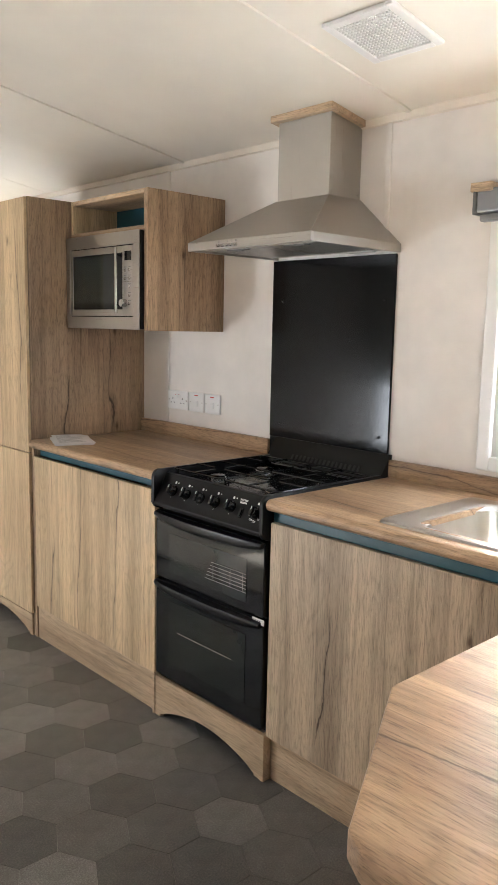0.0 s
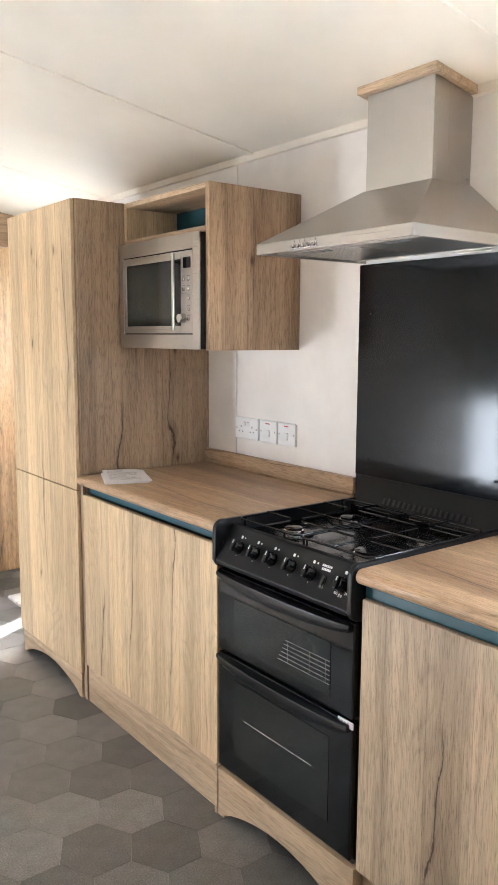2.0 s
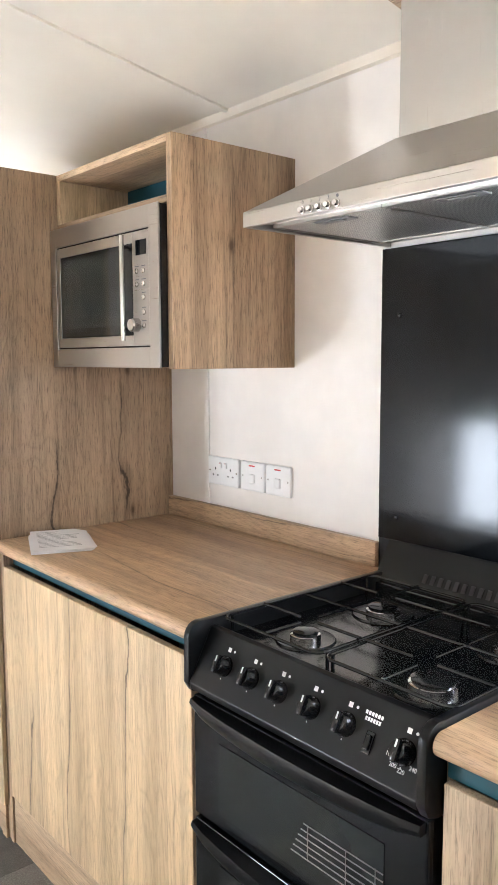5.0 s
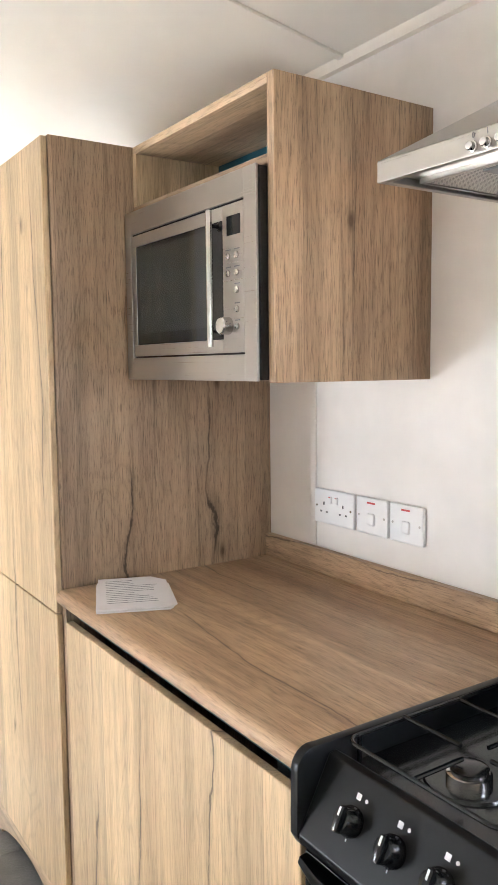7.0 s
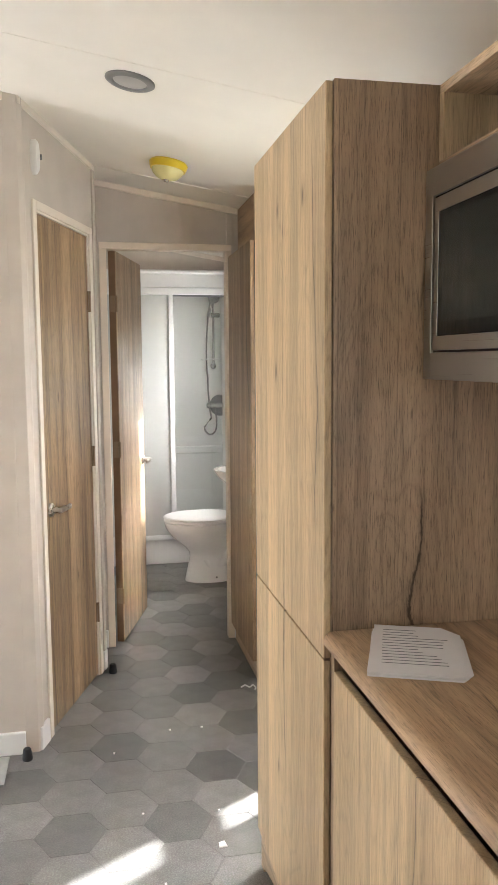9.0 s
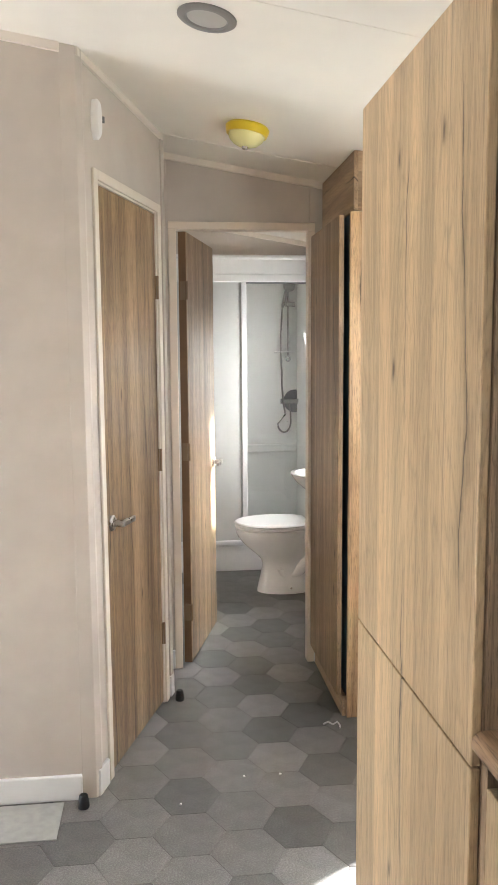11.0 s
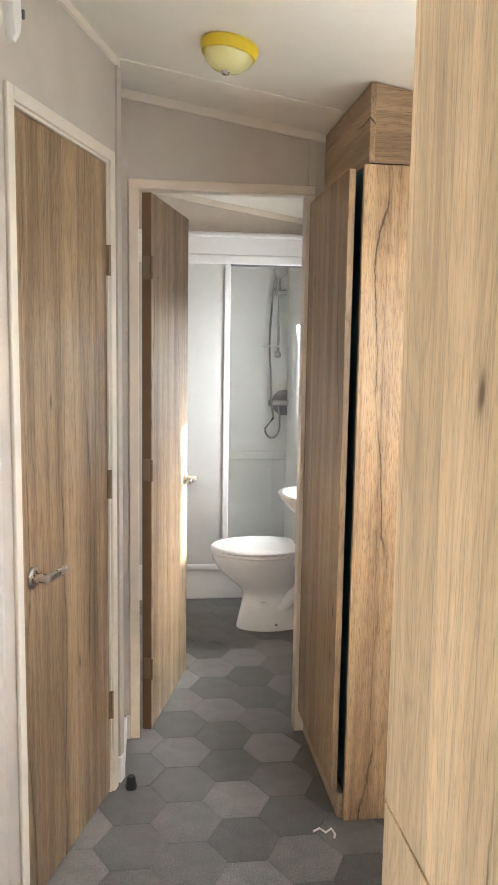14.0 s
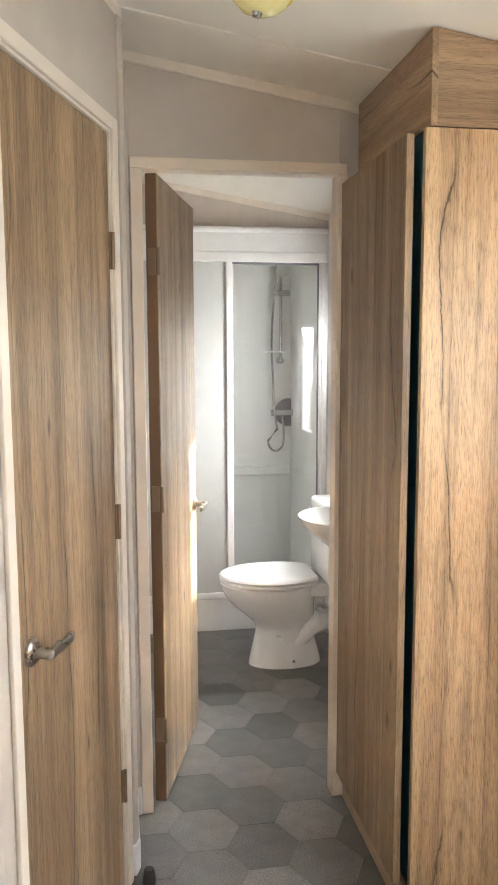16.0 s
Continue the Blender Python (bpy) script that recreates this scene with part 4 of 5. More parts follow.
Mesh().lathe([(0, 0), (0.004, 0), (0, 0.002)], Matrix.Translation((2.20, C0, 1.884)) @ Matrix.Rotation(radians(90), 4, "X"), 10).done("screw", CHROME, hd)

# ---- microwave cabinet ----
mc = thing("wall_cabinet", (2.03, 2.91, 1.396), "oak wall cabinet round a built-in microwave, open shelf on top", "cabinet")
MX = 1.818
Mesh().box(MX, 2.618, 1.396, WX, 2.640, 1.944, 0.0012).done("side_panel", OAK_DARK2, mc)
Mesh().box(MX, 2.640, 1.926, WX, 3.195, 1.944, 0.0012).done("top_panel", OAK_SHELF, mc)
Mesh().box(MX, 2.640, 1.788, 2.20, 3.195, 1.806, 0.0012).done("shelf", OAK_SHELF, mc)
Mesh().box(MX, 3.177, 1.806, 2.06, 3.195, 1.926).done("end_panel", OAK, mc)
Mesh().box(2.045, 2.640, 1.806, 2.055, 3.177, 1.926).done("back_panel", TEAL, mc, label="teal back panel")
Mesh().box(MX + 0.01, 2.640, 1.400, WX, 3.195, 1.410).done("base_panel", OAK_SHELF, mc)

mw = thing("microwave", (1.80, 2.92, 1.40), "built-in stainless steel microwave with a dark glass door", "microwave")
X0 = 1.792
M0, M1, Z0, Z1 = 2.632, 3.192, 1.399, 1.786
Mesh().box(X0 + 0.006, M0 + 0.009, Z0 + 0.002, MX + 0.02, M1, Z1 - 0.002, 0.001).done("housing", BLACK, mw)
f = Mesh()
i0, i1, j0, j1 = M0 + 0.048, M1 - 0.030, Z0 + 0.050, Z1 - 0.052
f.box(X0, M0 + 0.008, Z0, X0 + 0.006, i0, Z1, 0.001).box(X0, i1, Z0, X0 + 0.006, M1, Z1, 0.001).box(X0, i0, Z0, X0 + 0.006, i1, j0, 0.001).box(X0, i0, j1, X0 + 0.006, i1, Z1, 0.001)
f.done("surround", STEEL, mw)
PC = i0 + 0.078     # split between control panel and door
Mesh().box(X0 + 0.002, i0 + 0.004, j0 + 0.004, X0 + 0.012, PC - 0.001, j1 - 0.004, 0.001).done("control_panel", STEEL, mw)
dr = Mesh()
w0, w1, v0, v1 = PC + 0.001, i1 - 0.022, j0 + 0.030, j1 - 0.030
dr.box(X0 + 0.002, PC + 0.001, j0 + 0.004, X0 + 0.012, i1 - 0.004, v0, 0.001).box(X0 + 0.002, PC + 0.001, v1, X0 + 0.012, i1 - 0.004, j1 - 0.004, 0.001).box(X0 + 0.002, w1, v0, X0 + 0.012, i1 - 0.004, v1, 0.001)
dr.done("door", STEEL, mw)
Mesh().box(X0 + 0.003, w0, v0, X0 + 0.011, w1, v1).done("door_glass", BLACK_GLASS, mw, label="dark glass door window")
Mesh().box(X0 + 0.0022, w0 + 0.052, v0 + 0.025, X0 + 0.0035, w1 - 0.018, v1 - 0.010, 0.0).done("mesh_window", DARK_MESH, mw)
hx = X0 - 0.022
hn = Mesh().tube([(hx, PC + 0.009, j0 + 0.016), (hx, PC + 0.009, j1 - 0.012)], 0.0065, 14)
hn.done("handle", CHROME, mw, True)
for z in (j0 + 0.045, j1 - 0.040):
    Mesh().tube([(hx, PC + 0.009, z), (X0 + 0.004, PC + 0.009, z)], 0.004, 10).lathe([(0, 0), (0.010, 0), (0.006, 0.006), (0, 0.006)], Matrix.Translation((X0 + 0.003, PC + 0.009, z)) @ Matrix.Rotation(radians(-90), 4, "Y"), 14).done("handle_post", BLACK, mw, True)
Mesh().box(X0 + 0.001, i0 + 0.014, j1 - 0.062, X0 + 0.003, i0 + 0.060, j1 - 0.026).done("display", BLACK_GLASS, mw)
for k, (yy, zz) in enumerate(((0.026, 0.100), (0.056, 0.100), (0.026, 0.132), (0.056, 0.132), (0.026, 0.164), (0.026, 0.200), (0.026, 0.232))):
    bt = Matrix.Translation((X0 + 0.002, i0 + yy, j1 - zz)) @ Matrix.Rotation(radians(-90), 4, "Y")
    Mesh().lathe([(0, 0), (0.0065, 0), (0.0065, 0.003), (0.005, 0.0045), (0, 0.005)], bt, 16).done("button", CHROME, mw, True)
    Mesh().box(X0 + 0.0012, i0 + yy - 0.009, j1 - zz + 0.0105, X0 + 0.002, i0 + yy + 0.009, j1 - zz + 0.0125).done("print", INK, mw)
bt = Matrix.Translation((X0 + 0.002, i0 + 0.058, j1 - 0.230)) @ Matrix.Rotation(radians(-90), 4, "Y")
Mesh().lathe([(0, 0), (0.017, 0), (0.0165, 0.018), (0.014, 0.021), (0, 0.021)], bt, 28).done("dial", CHROME, mw, True)

# ---- sockets ----
def plate(name, label, y0, y1, kind):
    s = thing(name, (WX, (y0 + y1) / 2, 1.036), label, "socket" if kind == 2 else "switch", "sockets and switches over the worktop")
    Mesh().box(WX - 0.010, y0, 1.036, WX, y1, 1.122, 0.003).done("plate", PLASTIC, s)
    d = Mesh()
    if kind == 2:
        for c in (y1 - 0.038, y0 + 0.038):
            d.box(WX - 0.0106, c - 0.002, 1.082, WX - 0.0099, c + 0.002, 1.090)
            for q in (-0.011, 0.011):
                d.box(WX - 0.0106, c + q - 0.003, 1.064, WX - 0.0099, c + q + 0.003, 1.068)
        d.done("pin_holes", BLACK_MATT, s, kind="stuff")
        sw_ = Mesh()
        for c in (y1 - 0.062, y0 + 0.062):
            sw_.box(WX - 0.013, c - 0.006, 1.088, WX - 0.009, c + 0.006, 1.106, 0.002)
        sw_.done("rocker", PLASTIC, s)
        d = Mesh()
        for c in (y1 - 0.062, y0 + 0.062):
            d.box(WX - 0.0136, c - 0.003, 1.103, WX - 0.0128, c + 0.003, 1.105)
        d.done("red_mark", RED_INK, s)
    else:
        c = (y0 + y1) / 2
        Mesh().box(WX - 0.014, c - 0.012, 1.058, WX - 0.009, c + 0.012, 1.086, 0.003).done("rocker", PLASTIC, s)
        d.box(WX - 0.0106, c - 0.012, 1.108, WX - 0.0099, c + 0.014, 1.112)
        d.done("red_mark", RED_INK, s)
    for c in (y0 + 0.010, y1 - 0.010):
        Mesh().lathe([(0, 0), (0.003, 0), (0.0025, 0.001), (0, 0.001)], Matrix.Translation((WX - 0.010, c, 1.079)) @ Matrix.Rotation(radians(-90), 4, "Y"), 10).done("screw", NICKEL, s)


plate("double_socket", "white plastic double socket on the wall", 2.848, 2.996, 2)
plate("fused_switch", "white plastic fused switch with red print", 2.734, 2.838, 1)
plate("fused_switch", "white plastic fused switch with red print", 2.624, 2.726, 1)

# ---- papers on the worktop ----
pp = thing("papers", (1.73, 3.08, 0.908), "small stack of folded white papers on the worktop", "papers")
PM = Matrix.Translation((1.728, 3.050, 0.9085)) @ Matrix.Rotation(radians(-22), 4, "Z") @ Matrix.Diagonal((0.98, 1.02, 0.8, 1))
st = Mesh()
rng = random.Random(4)
for i in range(4):
    q = PM @ Matrix.Translation((rng.uniform(-0.004, 0.004), rng.uniform(-0.004, 0.004), 0.0022 * i)) @ Matrix.Rotation(radians(rng.uniform(-2.5, 2.5)), 4, "Z")
    st.prism([(-0.085, -0.105), (0.075, -0.105), (0.085, -0.09), (0.085, 0.075), (0.05, 0.105), (-0.085, 0.105)], 2, 0.0, 0.0012, m=q)
st.done("sheets", PAPER, pp)
q = PM @ Matrix.Translation((0, 0, 0.0022 * 3)) @ Matrix.Rotation(radians(5), 4, "X")
Mesh().prism([(-0.082, -0.10), (0.078, -0.10), (0.080, 0.07), (0.045, 0.10), (-0.082, 0.10)], 2, 0.006, 0.0068, m=q).done("top_sheet", PAPER, pp)
ln = Mesh()
for i in range(13):
    w = rng.uniform(0.05, 0.125)
    ln.box(-0.065, 0.078 - i * 0.0115, 0.0069, -0.065 + w, 0.0798 - i * 0.0115, 0.0072, m=q)
ln.done("print_lines", INK, pp, kind="stuff")

# ---- ceiling fittings ----
def on_ceiling(x, y, out=0.0):
    """A pose on the sloping ceiling, local z downward into the room."""
    a = math.atan(0.165)
    return Matrix.Translation((x, y, ceil_z(x) - out)) @ Matrix.Rotation(a, 4, "Y") @ Matrix.Rotation(radians(180), 4, "X")


vt = thing("ceiling_vent", (1.765, 1.46, ceil_z(1.765)), "white plastic ceiling vent with a square grille", "vent")
vm = on_ceiling(1.763, 1.462)
v = Mesh()
H, I = 0.118, 0.092
v.box(-H, -H, 0, H, -I, 0.012, 0.004, m=vm).box(-H, I, 0, H, H, 0.012, 0.004, m=vm).box(-H, -I, 0, -I, I, 0.012, 0.004, m=vm).box(I, -I, 0, H, I, 0.012, 0.004, m=vm)
n = 17
for i in range(1, n):
    c = -I + 2 * I * i / n
    v.box(c - 0.0022, -I, 0.003, c + 0.0022, I, 0.009, m=vm).box(-I, c - 0.0022, 0.003, I, c + 0.0022, 0.0088, m=vm)
v.done("grille", PLASTIC, vt)
Mesh().box(-I, -I, 0.0005, I, I, 0.0015, m=vm).done("duct", VENT_DARK, vt)

dl = thing("downlight", (1.305, 4.257, ceil_z(1.305)), "unlit round ceiling light with a grey rim", "ceiling light")
dm = on_ceiling(1.305, 4.257)
Mesh().lathe([(0.050, 0.0), (0.076, 0.0), (0.076, 0.004), (0.068, 0.009), (0.054, 0.008), (0.050, 0.003)], dm, 36).done("rim", RIM_GREY, dl, True)
Mesh().lathe([(0.0, 0.0005), (0.052, 0.0005), (0.052, 0.004), (0.0, 0.006)], dm, 36).done("diffuser", UNLIT, dl, True)
dl2 = copy_thing(dl, pose(1.66, 6.42, ceil_z(1.66)))

yl = thing("ceiling_lamp", (1.50, 5.07, ceil_z(1.50)), "unlit glass ceiling lamp still wrapped in yellow film", "ceiling light")
ym = on_ceiling(1.50, 5.07)
Mesh().lathe([(0.0, 0.0), (0.074, 0.0), (0.080, 0.008), (0.077, 0.020), (0.073, 0.032), (0.0, 0.032)], ym, 30).done("film_collar", YELLOW, yl, True, "bright yellow film collar")
bowl = Mesh()
prof = [(0.070, 0.014), (0.068, 0.028), (0.059, 0.048), (0.042, 0.064), (0.020, 0.072)]
loops = []
for r, h in prof:
    loops.append([ym @ Vector((r * (1 + 0.035 * math.sin(7 * 2 * math.pi * k / 42 + h * 60)) * math.cos(2 * math.pi * k / 42), r * (1 + 0.035 * math.sin(7 * 2 * math.pi * k / 42 + h * 60)) * math.sin(2 * math.pi * k / 42), h)) for k in range(42)])
bowl.rings(loops)
bowl.done("bowl", FILM, yl, True, "bowl in crinkled pale film")
Mesh().lathe([(0, 0.072), (0.012, 0.072), (0.010, 0.080), (0, 0.082)], ym, 14).done("finial", CHROME, yl, True)

# sensor on the angled wall
sn = thing("heat_sensor", AM @ Vector((0.13, 0, 2.14)), "small oval white sensor high on the wall", "sensor")
Mesh().rings([[AM @ Vector((0.128 + 0.022 * s * math.cos(a * math.pi / 12), -d, 2.17 + 0.062 * s * math.sin(a * math.pi / 12))) for a in range(24)] for s, d in ((1.0, 0.0), (1.0, 0.014), (0.85, 0.022), (0.5, 0.025))]).done("case", PLASTIC, sn, True)
Mesh().box(0.150, -0.026, 2.165, 0.158, -0.018, 2.185, 0.002, m=AM).done("button", GREY_PLASTIC, sn)

# ---- wardrobe in the corridor ----
wr = thing("wardrobe", (2.05, 5.36, 0), "oak corridor wardrobe with a door and a boxed top", "wardrobe")
RX = 1.881
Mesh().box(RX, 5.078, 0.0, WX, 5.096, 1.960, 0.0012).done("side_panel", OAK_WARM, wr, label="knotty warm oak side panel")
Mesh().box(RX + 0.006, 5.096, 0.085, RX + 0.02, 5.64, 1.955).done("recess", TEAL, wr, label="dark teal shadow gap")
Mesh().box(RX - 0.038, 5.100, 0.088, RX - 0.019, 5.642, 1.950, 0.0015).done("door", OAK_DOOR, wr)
Mesh().box(RX - 0.016, 5.096, 0.0, RX, 5.642, 0.082, 0.001).done("plinth", OAK_EDGE, wr)
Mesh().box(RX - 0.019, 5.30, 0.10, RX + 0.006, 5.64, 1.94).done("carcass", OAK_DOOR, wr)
Mesh().prism([(RX + 0.028, 1.964), (WX, 1.964), (WX, ceil_z(WX) - 0.003), (RX + 0.028, ceil_z(RX + 0.028) - 0.003)], 1, 5.082, 5.098).done("top_side", OAK_ACROSS, wr)
Mesh().box(RX + 0.012, 5.082, 1.964, RX + 0.028, 5.645, ceil_z(RX + 0.028) - 0.003, 0.001).done("top_front", OAK_ALONG, wr)

# ---- bathroom ----
tray = thing("shower_tray", (1.7, 7.55, 0), "white shower tray with a high front upstand", "shower tray")
Mesh().box(0.76, 7.225, 0.0, WX - 0.002, 7.255, 0.20, 0.008).box(0.76, 7.255, 0.0, WX - 0.002, 7.98, 0.11, 0.008).box(0.76, 7.205, 0.175, WX - 0.002, 7.26, 0.215, 0.010, 3).done("tray", CERAMIC, tray, True)
enc = thing("shower_enclosure", (1.7, 7.22, 0.215), "shower enclosure with white frame and clear glass", "shower")
Mesh().box(1.694, 7.195, 0.215, 1.727, 7.235, 1.895, 0.004).box(2.168, 7.195, 0.215, 2.182, 7.235, 1.895, 0.003).box(0.76, 7.190, 1.895, WX - 0.002, 7.240, 1.945, 0.006).done("frame", PLASTIC, enc)
Mesh().box(0.76, 7.205, 0.215, 1.694, 7.222, 1.893).done("white_panel", PANEL_GREY, enc).visible_shadow = False
gp = Mesh().box(1.727, 7.212, 0.225, 2.168, 7.218, 1.885).done("glass_pane", GLASS, enc)
gp.visible_shadow = False
Mesh().box(1.727, 7.205, 1.885, 2.168, 7.225, 1.895).box(2.164, 7.206, 0.225, 2.168, 7.224, 1.885).done("seal", GREY_PLASTIC, enc)
Mesh().box(0.76, 7.19, 1.945, WX - 0.002, 7.26, 2.035).box(0.76, 7.17, 2.035, WX - 0.002, 7.262, 2.062, 0.010, 3).box(2.182, 7.19, 0.215, WX - 0.002, 7.25, 1.895, 0.003).done("header", PLASTIC, enc, True)
bh = wall_y("wall_shower_top", 7.20, 7.26, 0.75, WX, WALL_HALL, "greige wall above the shower", (), 2.06)
bc = Mesh().prism([(0.75, ceil_z(0.75)), (WX, ceil_z(WX)), (WX, ceil_z(WX) - 0.03), (0.75, ceil_z(0.75) - 0.03)], 1, 7.186, 7.20, 0.002).done("cornice", TRIM)
structure(bc, "cream cornice strip in the bathroom")
Mesh().box(0.76, 7.985, 0.11, WX - 0.002, 8.018, 2.06).box(0.752, 7.26, 0.11, 0.77, 7.985, 2.06).box(WX - 0.022, 7.26, 0.11, WX - 0.002, 7.985, 2.06).box(1.75, 7.955, 0.70, 2.19, 7.985, 0.76, 0.010, 3).done("lining", FROST, enc, label="glossy white shower wall boards")

sh = thing("shower_mixer", (2.13, 7.95, 1.1), "chrome bar shower with riser rail, hand shower and hose", "shower")
YB = 7.985
Mesh().lathe([(0, 0), (0.085, 0), (0.085, 0.008), (0.075, 0.014), (0, 0.014)], Matrix.Translation((2.175, YB, 1.085)) @ Matrix.Rotation(radians(90), 4, "X"), 32).done("cover_plate", ALU, sh, True)
Mesh().tube([(2.06, YB - 0.05, 1.085), (2.215, YB - 0.05, 1.085)], 0.019, 16).tube([(2.13, YB, 1.085), (2.13, YB - 0.05, 1.085)], 0.016, 12).done("valve_bar", CHROME, sh, True)
Mesh().tube([(2.12, YB - 0.045, 1.39), (2.12, YB - 0.045, 1.93)], 0.009, 12).lathe([(0, 0), (0.022, 0), (0.022, 0.04), (0, 0.045)], Matrix.Translation((2.12, YB, 1.40)) @ Matrix.Rotation(radians(90), 4, "X"), 16).lathe([(0, 0), (0.022, 0), (0.022, 0.04), (0, 0.045)], Matrix.Translation((2.12, YB, 1.93)) @ Matrix.Rotation(radians(90), 4, "X"), 16).done("riser_rail", CHROME, sh, True)
Mesh().tube([(2.10, YB - 0.055, 1.80), (2.17, YB - 0.055, 1.80)], 0.018, 14).done("slider", CHROME, sh, True)
Mesh().tube([(2.075, YB - 0.07, 1.78), (2.09, YB - 0.09, 1.86), (2.105, YB - 0.12, 1.935)], 0.012, 12).lathe([(0, 0), (0.030, 0.0), (0.046, 0.022), (0.044, 0.03), (0, 0.03)], Matrix.Translation((2.115, YB - 0.11, 1.94)) @ Matrix.Rotation(radians(125), 4, "X"), 20).done("hand_shower", CHROME, sh, True)
Mesh().box(2.02, YB - 0.10, 1.448, 2.16, YB - 0.02, 1.458, 0.004).done("soap_dish", PLASTIC, sh)
hose = []
for i in range(33):
    u = i / 32
    if u < 0.6:
        w = u / 0.6
        hose.append((2.075 - 0.02 * math.sin(math.pi * w) + 0.06 * w ** 3 - 0.10 * max(0, w - 0.6), YB - 0.07 + 0.0 * w, 1.78 - 0.80 * w))
    else:
        w = (u - 0.6) / 0.4
        a = math.pi * (1 + w)
        hose.append((2.085 + 0.050 * math.cos(a), YB - 0.07, 0.93 + (0.075 * math.sin(a) if w < 0.98 else 0)))
hose += [(2.135, YB - 0.06, 1.0), (2.13, YB - 0.05, 1.07)]
Mesh().tube(hose, 0.007, 8).done("hose", CHROME, sh, True)

# toilet, facing -x
wc = thing("toilet", (1.9, 6.78, 0), "white ceramic toilet with a closed seat", "toilet")


def oval(xc, yc, a, b, z, n=32, flat=0.0):
    pts = []
    for k in range(n):
        t = 2 * math.pi * k / n
        x = math.cos(t)
        x = min(x, 1 - flat)
        pts.append((xc + a * x, yc + b * math.sin(t), z))
    return pts


pan = Mesh()
pan_rings = []
for z, front, back, half in ((0.0, 1.735, 2.078, 0.098), (0.012, 1.735, 2.078, 0.098), (0.05, 1.743, 2.068, 0.090), (0.11, 1.757, 2.052, 0.080), (0.165, 1.768, 2.045, 0.078),
                             (0.195, 1.762, 2.045, 0.086), (0.225, 1.738, 2.045, 0.104), (0.26, 1.697, 2.045, 0.127), (0.30, 1.652, 2.045, 0.149), (0.34, 1.622, 2.048, 0.166), (0.372, 1.608, 2.052, 0.174), (0.392, 1.604, 2.055, 0.176), (0.400, 1.614, 2.047, 0.166)):
    pan_rings.append(oval((front + back) / 2, 6.78, (back - front) / 2, half, z))
pan.rings(pan_rings)
# moulded trap on both flanks
for side in (-1, 1):
    pan.tube([(1.955, 6.78 + side * 0.062, 0.315), (1.930, 6.78 + side * 0.056, 0.265), (1.893, 6.78 + side * 0.042, 0.205), (1.872, 6.78 + side * 0.034, 0.150), (1.888, 6.78 + side * 0.036, 0.100),
              (1.930, 6.78 + side * 0.034, 0.095), (1.975, 6.78 + side * 0.034, 0.130), (2.015, 6.78 + side * 0.040, 0.175), (2.05, 6.78 + side * 0.03, 0.19)], 0.046, 16)
pan.box(1.98, 6.68, 0.33, 2.20, 6.88, 0.395, 0.02, 3)
pan.done("pan", CERAMIC, wc, True)
Mesh().rings([oval(1.852, 6.78, 0.248, 0.178, 0.402, flat=0.25), oval(1.852, 6.78, 0.252, 0.182, 0.408, flat=0.25), oval(1.852, 6.78, 0.250, 0.180, 0.418, flat=0.25)]).done("seat", PLASTIC, wc, True)
Mesh().rings([oval(1.852, 6.78, 0.250, 0.180, 0.421, flat=0.25), oval(1.852, 6.78, 0.254, 0.184, 0.427, flat=0.25), oval(1.852, 6.78, 0.246, 0.174, 0.436, flat=0.25), oval(1.852, 6.78, 0.18, 0.12, 0.440, flat=0.25)]).done("lid", PLASTIC, wc, True)
Mesh().tube([(2.045, 6.755, 0.424), (2.045, 6.805, 0.424)], 0.012, 12).done("hinge", CHROME, wc, True)
Mesh().tube([(2.03, 6.78, 0.185), (2.07, 6.78, 0.190), (2.20, 6.78, 0.19)], 0.050, 20).lathe([(0, 0), (0.060, 0), (0.060, 0.022), (0, 0.022)], Matrix.Translation((2.065, 6.78, 0.188)) @ Matrix.Rotation(radians(90), 4, "Y"), 24).lathe([(0, 0), (0.060, 0), (0.060, 0.018), (0, 0.018)], Matrix.Translation((2.105, 6.78, 0.188)) @ Matrix.Rotation(radians(90), 4, "Y"), 24).done("waste_pipe", PLASTIC, wc, True)
Mesh().lathe([(0, 0), (0.007, 0), (0.005, 0.004), (0, 0.005)], Matrix.Translation((1.93, 6.683, 0.035)) @ Matrix.Rotation(radians(90), 4, "X"), 10).done("fixing_cap", CHROME, wc)
Mesh().box(2.07, 6.60, 0.40, 2.222, 6.96, 0.76, 0.02, 3).done("cistern", CERAMIC, wc, True)

# basin on the outer wall
bs = thing("basin", (2.05, 6.27, 0), "white ceramic basin on a pedestal", "basin")
BZ, BX, BY = 0.800, 2.045, 6.27
Mesh().rings([oval(BX + 0.09, BY, 0.07, 0.07, BZ - 0.17), oval(BX + 0.05, BY, 0.12, 0.13, BZ - 0.12), oval(BX + 0.01, BY, 0.165, 0.18, BZ - 0.05), oval(BX, BY, 0.185, 0.205, BZ - 0.008), oval(BX, BY, 0.185, 0.205, BZ), oval(BX, BY, 0.165, 0.185, BZ + 0.001), oval(BX + 0.005, BY, 0.150, 0.17, BZ - 0.03), oval(BX + 0.01, BY, 0.10, 0.11, BZ - 0.09)]).done("bowl", CERAMIC, bs, True)
Mesh().box(2.16, 6.08, BZ - 0.10, 2.223, 6.46, BZ + 0.035, 0.012, 3).done("back_rim", CERAMIC, bs, True)
Mesh().lathe([(0.0, 0.0), (0.095, 0.0), (0.075, 0.04), (0.062, 0.35), (0.075, 0.62), (0.0, 0.63)], Matrix.Translation((2.115, BY, 0.0)), 24).done("pedestal", CERAMIC, bs, True)
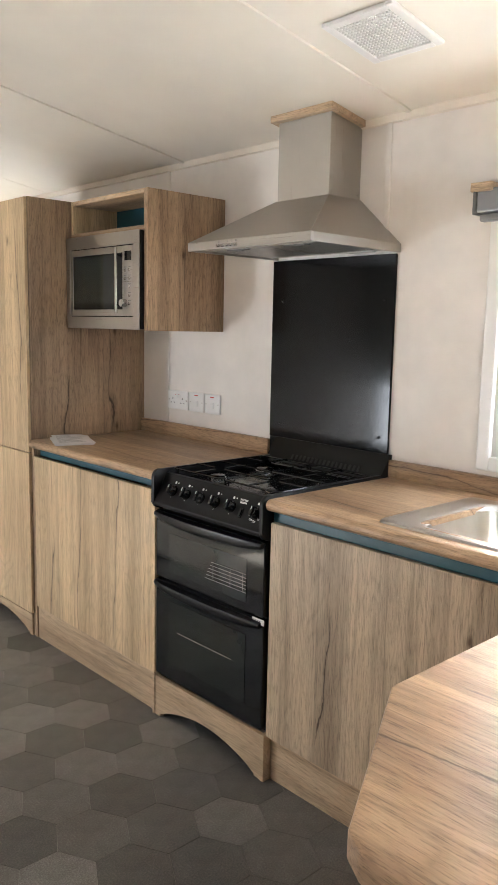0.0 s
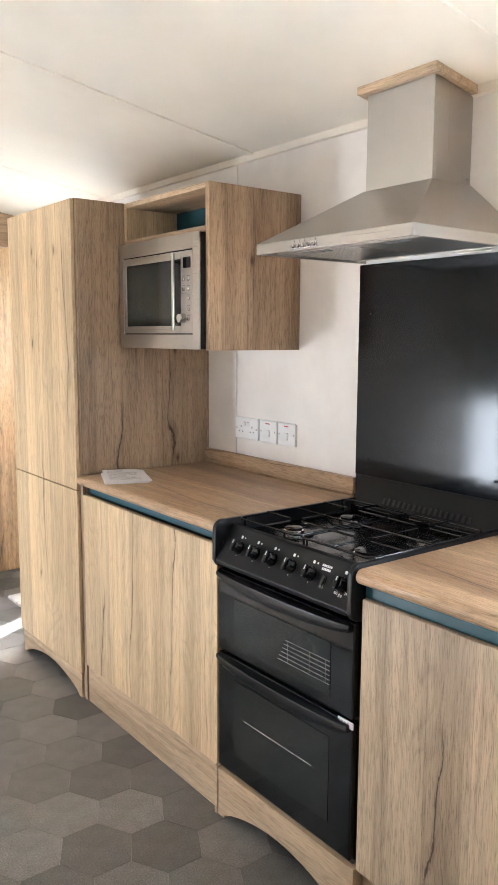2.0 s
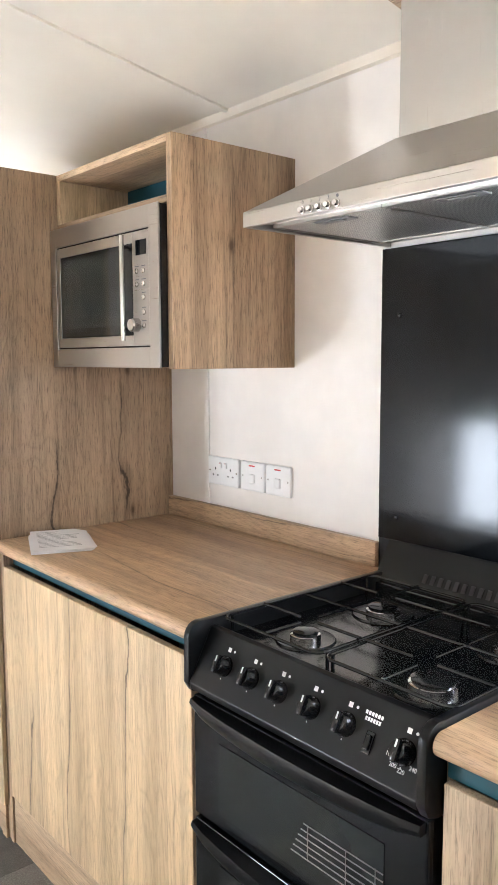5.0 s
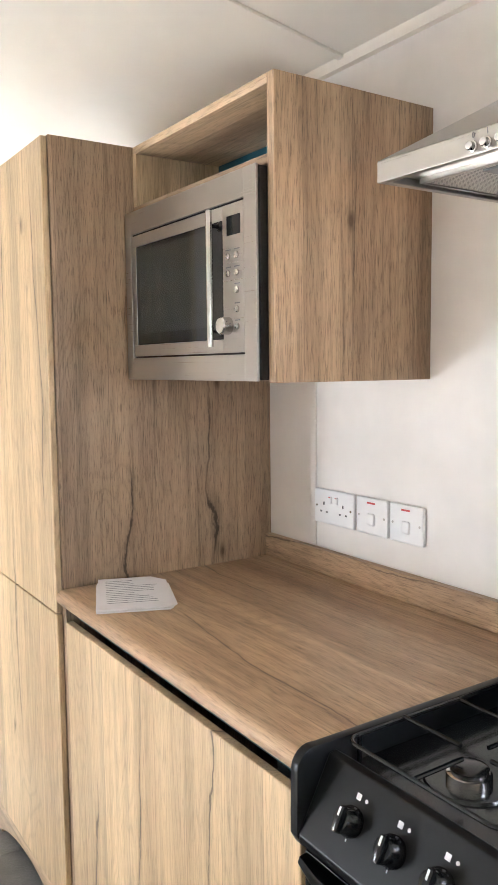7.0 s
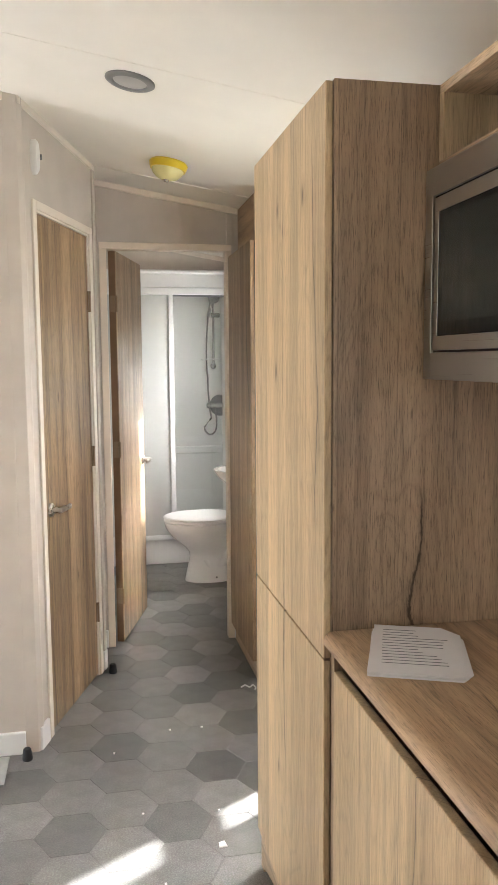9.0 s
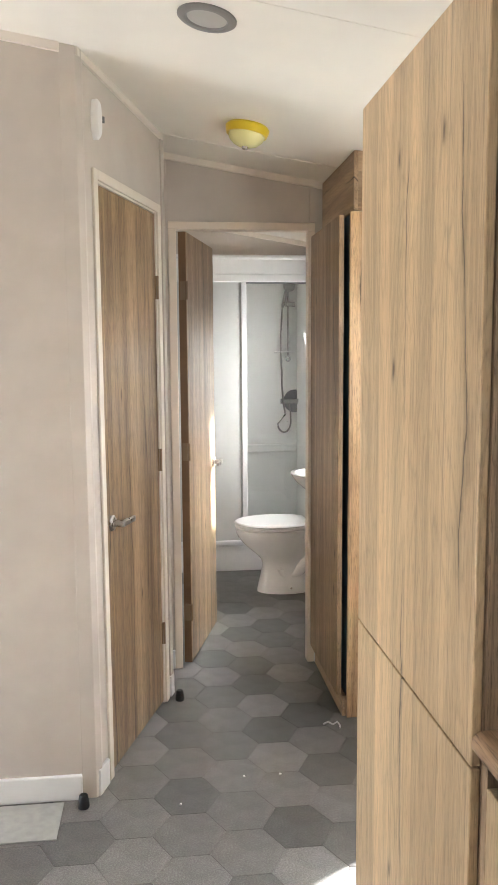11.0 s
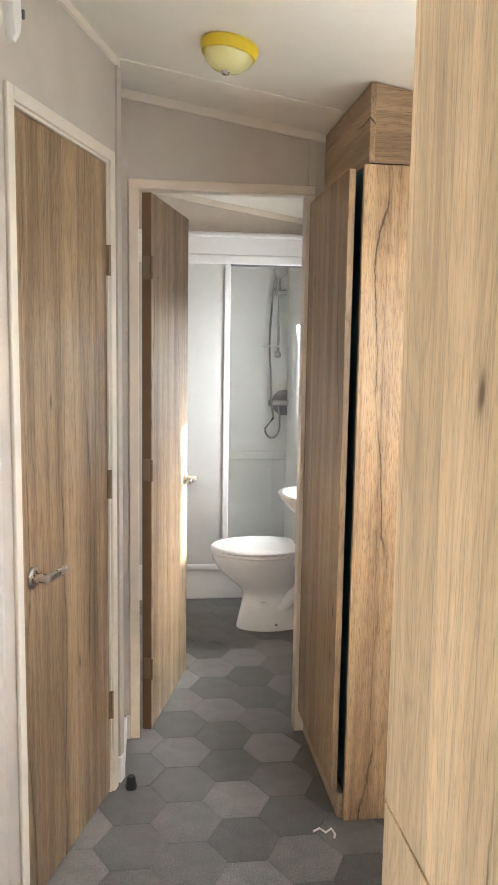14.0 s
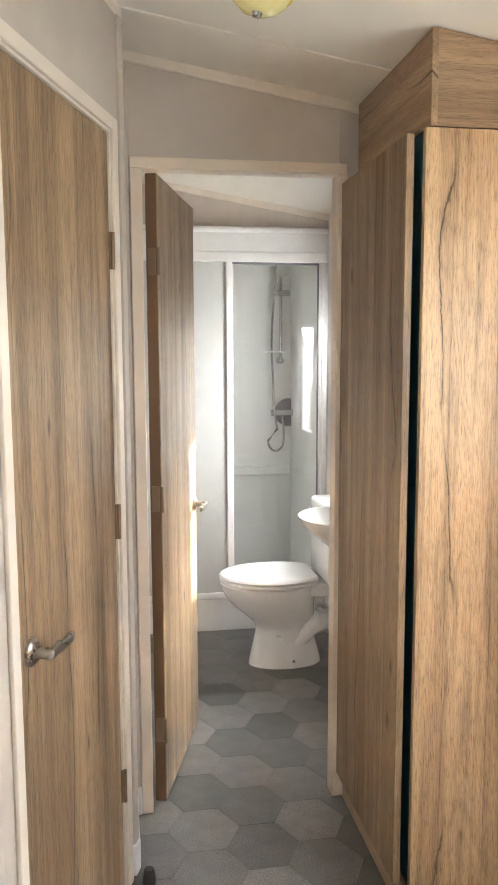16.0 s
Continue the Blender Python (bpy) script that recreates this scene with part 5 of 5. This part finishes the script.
Mesh().tube([(2.17, BY, BZ + 0.03), (2.17, BY, BZ + 0.11), (2.13, BY, BZ + 0.125), (2.07, BY, BZ + 0.09)], 0.013, 12).done("tap", CHROME, bs, True)

# ---- small things on the floor ----
def door_stop(x, y):
    s = thing("door_stop", (x, y, 0), "small black rubber door stop on the vinyl floor", "door stop", "door stops on the floor")
    Mesh().lathe([(0, 0), (0.018, 0), (0.019, 0.006), (0.014, 0.040), (0.011, 0.043), (0, 0.043)], Matrix.Translation((x, y, 0)), 20).done("body", BLACK_MATT, s, True)


door_stop(1.226, 5.325)
door_stop(0.900, 4.585)
lt = Mesh().tube([(1.775, 5.030, 0.004), (1.795, 5.035, 0.010), (1.812, 5.022, 0.004), (1.830, 5.028, 0.012), (1.838, 5.012, 0.004), (1.832, 4.995, 0.003)], 0.0035, 6).done("cable_tie_scrap", PLASTIC, None, True)
tagged(lt, "twisted white scrap of plastic on the floor", "litter")
rng = random.Random(11)
for x, y in ((1.21, 4.56), (1.43, 4.70), (1.555, 4.70), (1.29, 4.15), (1.53, 4.12), (1.72, 3.95), (1.16, 3.78), (1.33, 3.80)):
    ob = Mesh().box(x - 0.004, y - 0.003, 0, x + 0.005, y + 0.004, 0.004, 0.001, 1, m=Matrix.Translation((x, y, 0)) @ Matrix.Rotation(rng.uniform(0, 3), 4, "Z") @ Matrix.Translation((-x, -y, 0))).done("crumb", PLASTIC)
    tagged(ob, "tiny white crumb of packing on the floor", "litter", "crumbs on the floor")
tm = Mesh().box(0.60, 4.42, 0.0, 0.835, 4.615, 0.004, 0.001).done("vinyl_offcut", GREY_OFFCUT)
tagged(tm, "light grey flat offcut lying by the skirting", "offcut")
tr_ = Mesh().prism([(1.50, 3.93), (1.525, 3.932), (1.52, 3.96), (1.502, 3.955)], 2, 0.0, 0.003).done("paper_scrap", PAPER)
tagged(tr_, "small white paper scrap on the floor", "litter")

# pile mat inside the entrance door, with a ragged edge
mat_rng = random.Random(21)
rim = []
for (xa, ya), (xb, yb) in zip(((1.80, 4.565), (1.79, 4.10), (2.19, 4.09), (2.20, 4.575)), ((1.79, 4.10), (2.19, 4.09), (2.20, 4.575), (1.80, 4.565))):
    for i in range(24):
        u = i / 24
        rim.append((xa + (xb - xa) * u + mat_rng.uniform(-0.005, 0.005), ya + (yb - ya) * u + mat_rng.uniform(-0.005, 0.005)))
dm_ = Mesh().rings([[(x, y, 0.0) for x, y in rim], [(x, y, 0.012) for x, y in rim], [(2.0 + (x - 2.0) * 0.96, 4.33 + (y - 4.33) * 0.96, 0.018) for x, y in rim]]).done("door_mat", MAT_GREY)
tagged(dm_, "pale grey pile mat on the vinyl by the entrance door", "mat")

# ---- floor pieces ----
HEX_DX, HEX_DY, HX0, HY0_ = 0.166, 0.207, 1.730, 4.713
ha, hb, hg = HEX_DX * 2 / 3, HEX_DY / 2, 0.0007


def hex_data(name, scale_gap=hg):
    bm = bmesh.new()
    ring = [(ha, 0), (ha / 2, hb), (-ha / 2, hb), (-ha, 0), (-ha / 2, -hb), (ha / 2, -hb)]
    top = [bm.verts.new((x * (1 - scale_gap / ha), y * (1 - scale_gap / hb), 0.0)) for x, y in ring]
    low = [bm.verts.new((x * (1 - scale_gap / ha), y * (1 - scale_gap / hb), -0.004)) for x, y in ring]
    bm.faces.new(top)
    for i in range(6):
        bm.faces.new((low[i], low[(i + 1) % 6], top[(i + 1) % 6], top[i]))
    me = bpy.data.meshes.new(name)
    bm.to_mesh(me)
    bm.free()
    me.materials.append(VINYL)
    return me


cells = []
for i in range(-20, 6):
    for j in range(-28, 20):
        x, y = HX0 + i * HEX_DX, HY0_ + (j + (0.5 if i % 2 else 0.0)) * HEX_DY
        if x < -0.3 or x > WX or y < -0.9 or y > 7.5:
            continue
        near = 0.55 < x < 2.1 and 1.2 < y < 7.25 and not (x > 1.72 and y < 3.85)
        cells.append((not near, abs(y - 4.2), x, y))
cells.sort()
hex_me = hex_data("tile")
for far, _, x, y in cells[:300]:
    ob = new("tile", hex_me)
    ob.location = (x, y, 0.0)
    ob.parent = fl
ring6 = [(ha, 0), (ha / 2, hb), (-ha / 2, hb), (-ha, 0), (-ha / 2, -hb), (ha / 2, -hb)]
verts, faces = [], []
for far, _, x, y in cells[300:]:
    k = len(verts)
    verts += [(x + u * (1 - hg / ha), y + v * (1 - hg / hb), 0.0) for u, v in ring6]
    faces.append(tuple(range(k, k + 6)))
me = bpy.data.meshes.new("tiles")
me.from_pydata(verts, [], faces)
me.materials.append(VINYL)
ob = new("tiles", me)
ob.parent = fl
tagged(ob, "", "", "", "stuff")
